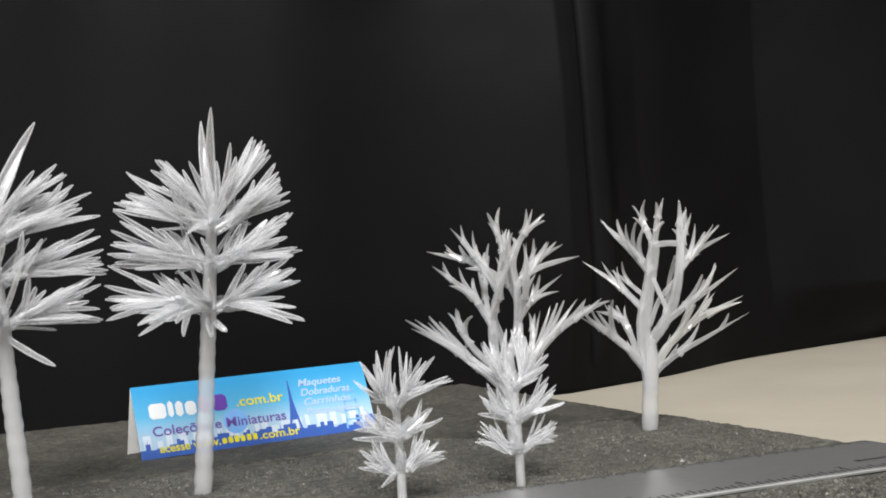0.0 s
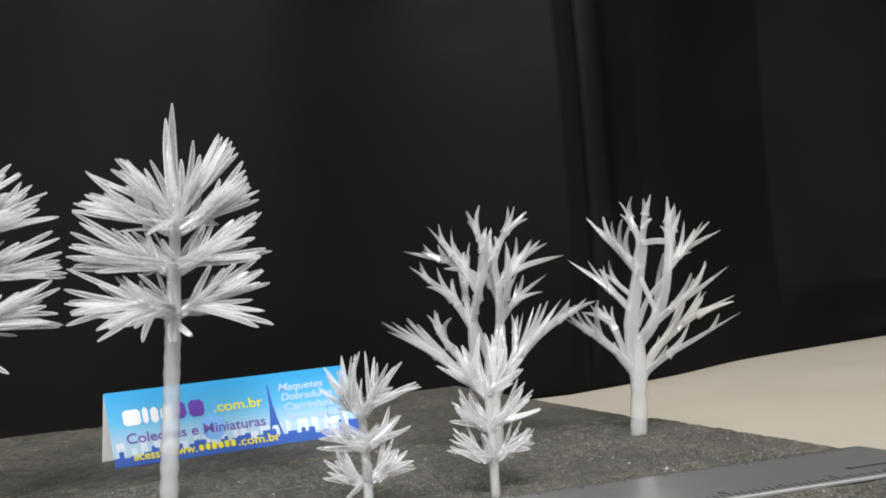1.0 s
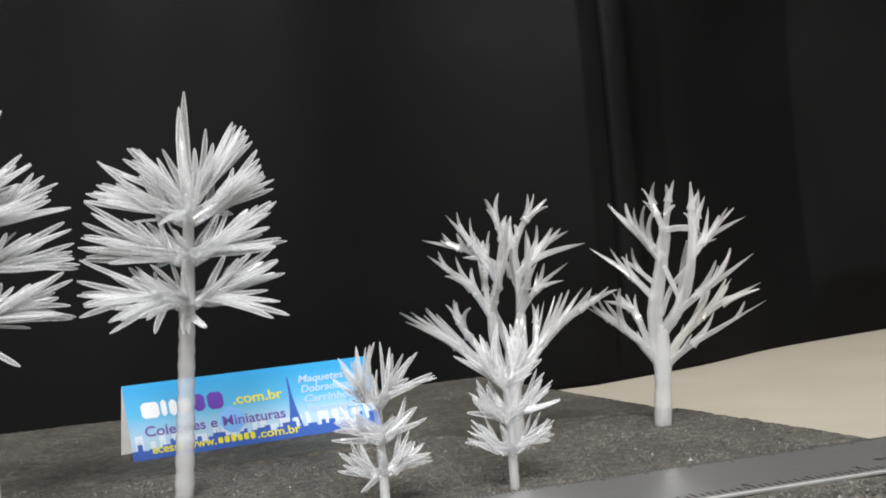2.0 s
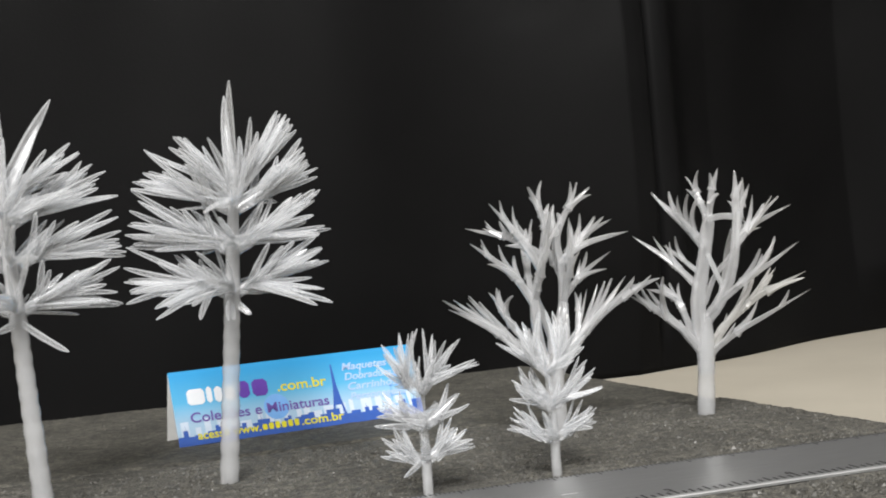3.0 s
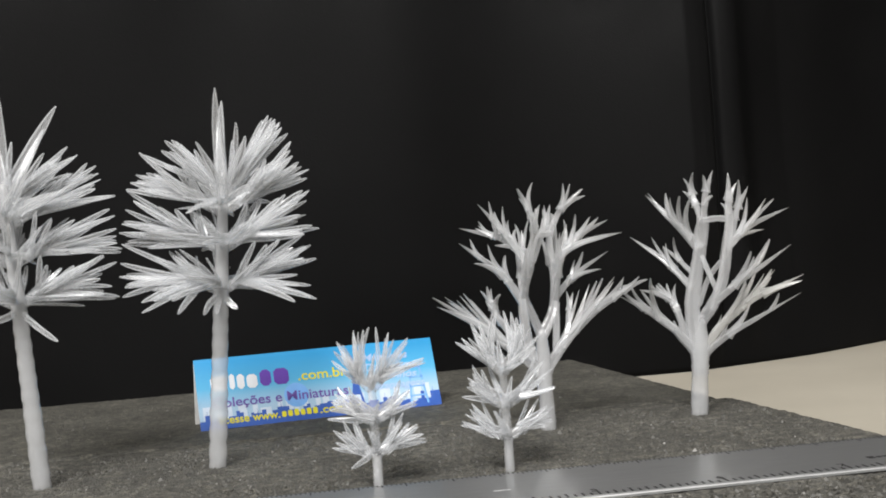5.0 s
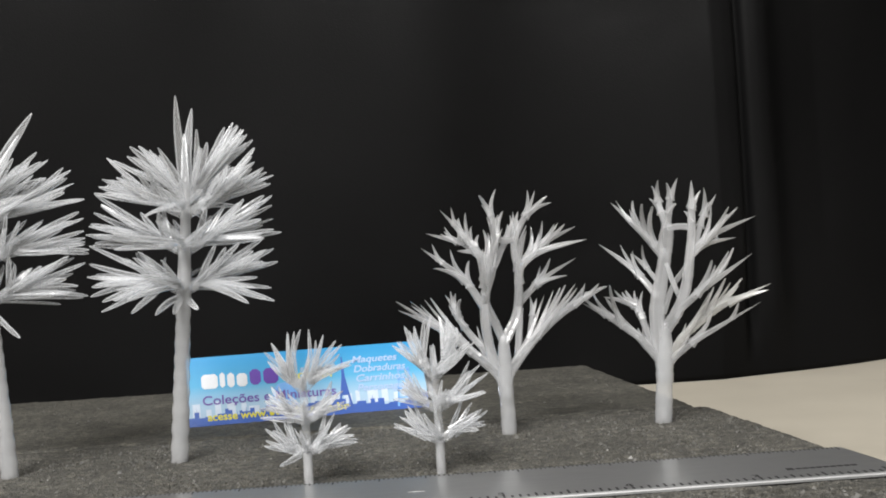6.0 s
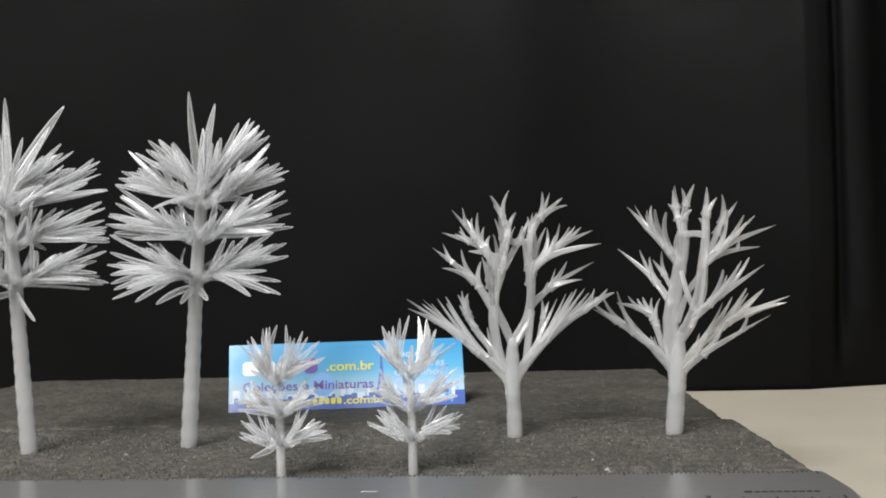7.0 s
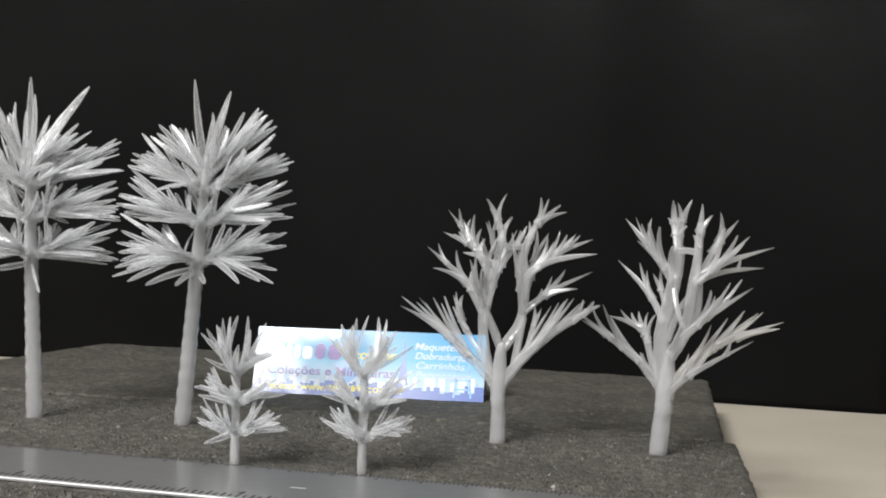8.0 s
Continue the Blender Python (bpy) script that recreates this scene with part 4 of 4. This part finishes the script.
    add("branch", [(0.53, 0.4, 3.4), (0.9, 0.55, 3.73), (1.35, 0.75, 4.05), (2.2, 1.05, 4.48)], 0.11, 0.045,
        [(0.5, (1.49, 0.98, 4.52)), (0.55, (1.88, 0.65, 4.03))])
    return tree


def medium_tree_two(at):
    rng = random.Random(32)
    tree = thing("model_tree", at, MEDIUM_LABEL + " by the edge", "model tree", "plastic model trees")
    trunk_part(rng, tree, [(0.0, 0, -0.2), (0.09, 0, 0.9), (0.16, 0, 1.7), (0.22, -0.05, 2.65)], [0.225, 0.23, 0.235, 0.23, 0.215, 0.22, 0.23, 0.235, 0.225, 0.2, 0.16, 0.1], 0.02, 30, 12)

    def add(name, pts, r0, r1, twigs=(), mat=None):
        limb(rng, tree, name, pts, r0, r1, twigs, mat)

    add("limb", [(0.12, 0, 1.05), (0.12, 0, 1.65), (0.02, -0.02, 2.4), (0.03, -0.05, 3.1), (0.13, -0.1, 3.6), (0.25, -0.17, 4.2), (0.31, -0.19, 4.53), (0.37, -0.28, 5.0), (0.36, -0.3, 5.25)], 0.235, 0.15)
    add("branch", [(0.36, -0.28, 5.15), (0.27, -0.1, 5.6), (0.22, 0.05, 5.95)], 0.1, 0.08, [(0.9, (0.19, 0.5, 6.29)), (0.9, (0.2, -0.3, 6.4)), (0.5, (0.05, 0.2, 5.95))])
    add("branch", [(0.38, -0.32, 5.15), (0.42, -0.46, 5.7), (0.46, -0.52, 6.0)], 0.1, 0.08, [(0.9, (0.34, -0.64, 6.32)), (0.9, (0.68, -0.45, 6.42)), (0.4, (0.58, -0.6, 5.75))])
    add("limb", [(0.24, -0.05, 2.5), (0.48, -0.3, 2.9), (0.68, -0.6, 3.5), (0.76, -0.8, 4.1), (0.8, -0.85, 4.45), (0.88, -0.85, 5.0), (0.9, -0.85, 5.5), (0.93, -0.87, 5.85)], 0.17, 0.085,
        [(0.95, (0.95, -0.82, 6.32)), (0.93, (1.2, -0.75, 6.05)), (0.8, (0.75, -0.7, 5.55))])
    add("crosspiece", [(0.36, -0.3, 5.12), (0.62, -0.6, 5.16), (0.88, -0.85, 5.12)], 0.085, 0.085)
    add("strut", [(0.18, -0.08, 2.9), (0.42, -0.3, 3.6), (0.74, -0.75, 4.15)], 0.08, 0.07)
    add("strut", [(0.62, -0.5, 3.15), (0.42, -0.45, 3.65), (0.3, -0.25, 4.2)], 0.075, 0.07)
    add("strut", [(0.5, -0.15, 2.75), (0.85, 0.05, 3.5), (0.92, -0.1, 4.2), (0.88, -0.6, 4.8)], 0.08, 0.06)
    # towards the other trees
    add("branch", [(0.28, -0.18, 4.4), (-0.05, -0.1, 4.83), (-0.5, 0.0, 5.35), (-1.01, 0.11, 5.9)], 0.165, 0.05,
        [(0.45, (-0.8, 0.55, 5.95)), (0.5, (-0.54, -0.5, 5.78)), (0.42, (-0.34, -0.7, 5.8)), (0.3, (-0.06, -0.7, 5.72)), (0.12, (0.24, -0.6, 5.27)), (0.55, (-0.38, 0.35, 5.92)), (0.3, (-0.62, -0.5, 5.35))])
    add("branch", [(0.05, -0.05, 3.35), (-0.25, 0.3, 3.83), (-0.65, 0.6, 4.28), (-1.26, 0.94, 4.81)], 0.115, 0.045, [(0.5, (-0.69, 0.88, 4.77)), (0.4, (-0.45, 0.4, 4.6))])
    add("branch", [(0.08, -0.05, 3.75), (-0.1, 0.5, 4.12), (-0.35, 1.0, 4.49)], 0.08, 0.045, [(0.5, (-0.12, 0.74, 4.72))])
    add("branch", [(0.11, 0, 1.1), (0.05, 0, 1.6), (-0.3, -0.02, 2.08), (-0.57, -0.05, 2.37), (-1.27, -0.15, 2.9), (-1.97, -0.28, 3.3)], 0.17, 0.08,
        [(0.75, (-1.35, -1.0, 3.76)), (0.8, (-1.72, -0.3, 3.66)), (0.85, (-2.05, -0.5, 3.55)), (0.6, (-1.3, 0.1, 3.4))])
    add("branch", [(-0.06, 0, 1.85), (-0.27, 0.1, 2.5), (-0.45, 0.2, 3.02), (-0.85, 0.2, 3.28), (-1.35, 0.1, 3.42)], 0.115, 0.055,
        [(0.5, (-0.66, 0.7, 3.52)), (0.48, (-0.42, 0.7, 3.5)), (0.42, (-0.2, 0.6, 3.48)), (0.6, (-0.8, 0.4, 3.5))])
    # towards the edge of the slab, one branch yellowed
    add("branch", [(0.15, 0, 1.1), (0.26, -0.05, 1.64), (0.6, -0.1, 2.17), (0.93, -0.15, 2.47), (1.63, -0.3, 2.98), (2.3, -0.45, 3.27), (2.95, -0.52, 3.52)], 0.16, 0.055,
        [(0.75, (2.87, -0.59, 3.36)), (0.56, (2.0, 0.4, 3.69)), (0.6, (2.34, -0.07, 3.67)), (0.62, (2.44, 0.4, 3.67)), (0.42, (1.26, -0.8, 3.4)), (0.5, (1.6, 0.1, 3.5)), (0.58, (1.95, -0.3, 3.6)), (0.66, (2.2, -0.1, 3.5))], PLASTIC_YELLOWED)
    add("branch", [(0.16, -0.02, 1.1), (0.3, -0.1, 1.62), (0.8, -0.6, 2.13), (1.35, -1.15, 2.53), (2.28, -1.86, 3.14)], 0.12, 0.045, [(0.5, (1.3, -0.9, 2.95))])
    add("branch", [(0.55, -0.4, 3.0), (1.0, -0.8, 3.43), (1.45, -1.2, 3.8), (2.22, -1.55, 4.36)], 0.11, 0.045,
        [(0.5, (1.69, -1.3, 4.45)), (0.55, (1.94, -0.85, 4.52)), (0.35, (1.44, -1.42, 4.1)), (0.3, (1.25, -1.3, 4.25))])
    add("branch", [(0.83, -0.83, 4.42), (1.2, -0.75, 4.72), (1.7, -0.65, 4.98), (2.66, -0.54, 5.31)], 0.125, 0.045,
        [(0.35, (1.45, -0.75, 5.66)), (0.4, (1.81, -1.1, 5.58)), (0.45, (2.09, -0.94, 5.56)), (0.5, (1.95, -0.4, 5.4))])
    add("branch", [(0.95, -0.78, 4.6), (1.3, -0.35, 5.3), (1.79, 0.0, 5.95)], 0.09, 0.05, [(0.6, (1.36, -0.45, 6.13)), (0.45, (1.5, -0.3, 5.75))])
    add("branch", [(0.82, -0.82, 4.38), (1.2, -0.4, 4.58), (1.7, 0.2, 4.7), (2.43, 0.72, 4.76)], 0.1, 0.045)
    return tree


medium_tree_one((8.66, 32.86, 0.0))
medium_tree_two((12.77, 32.96, 0.0))
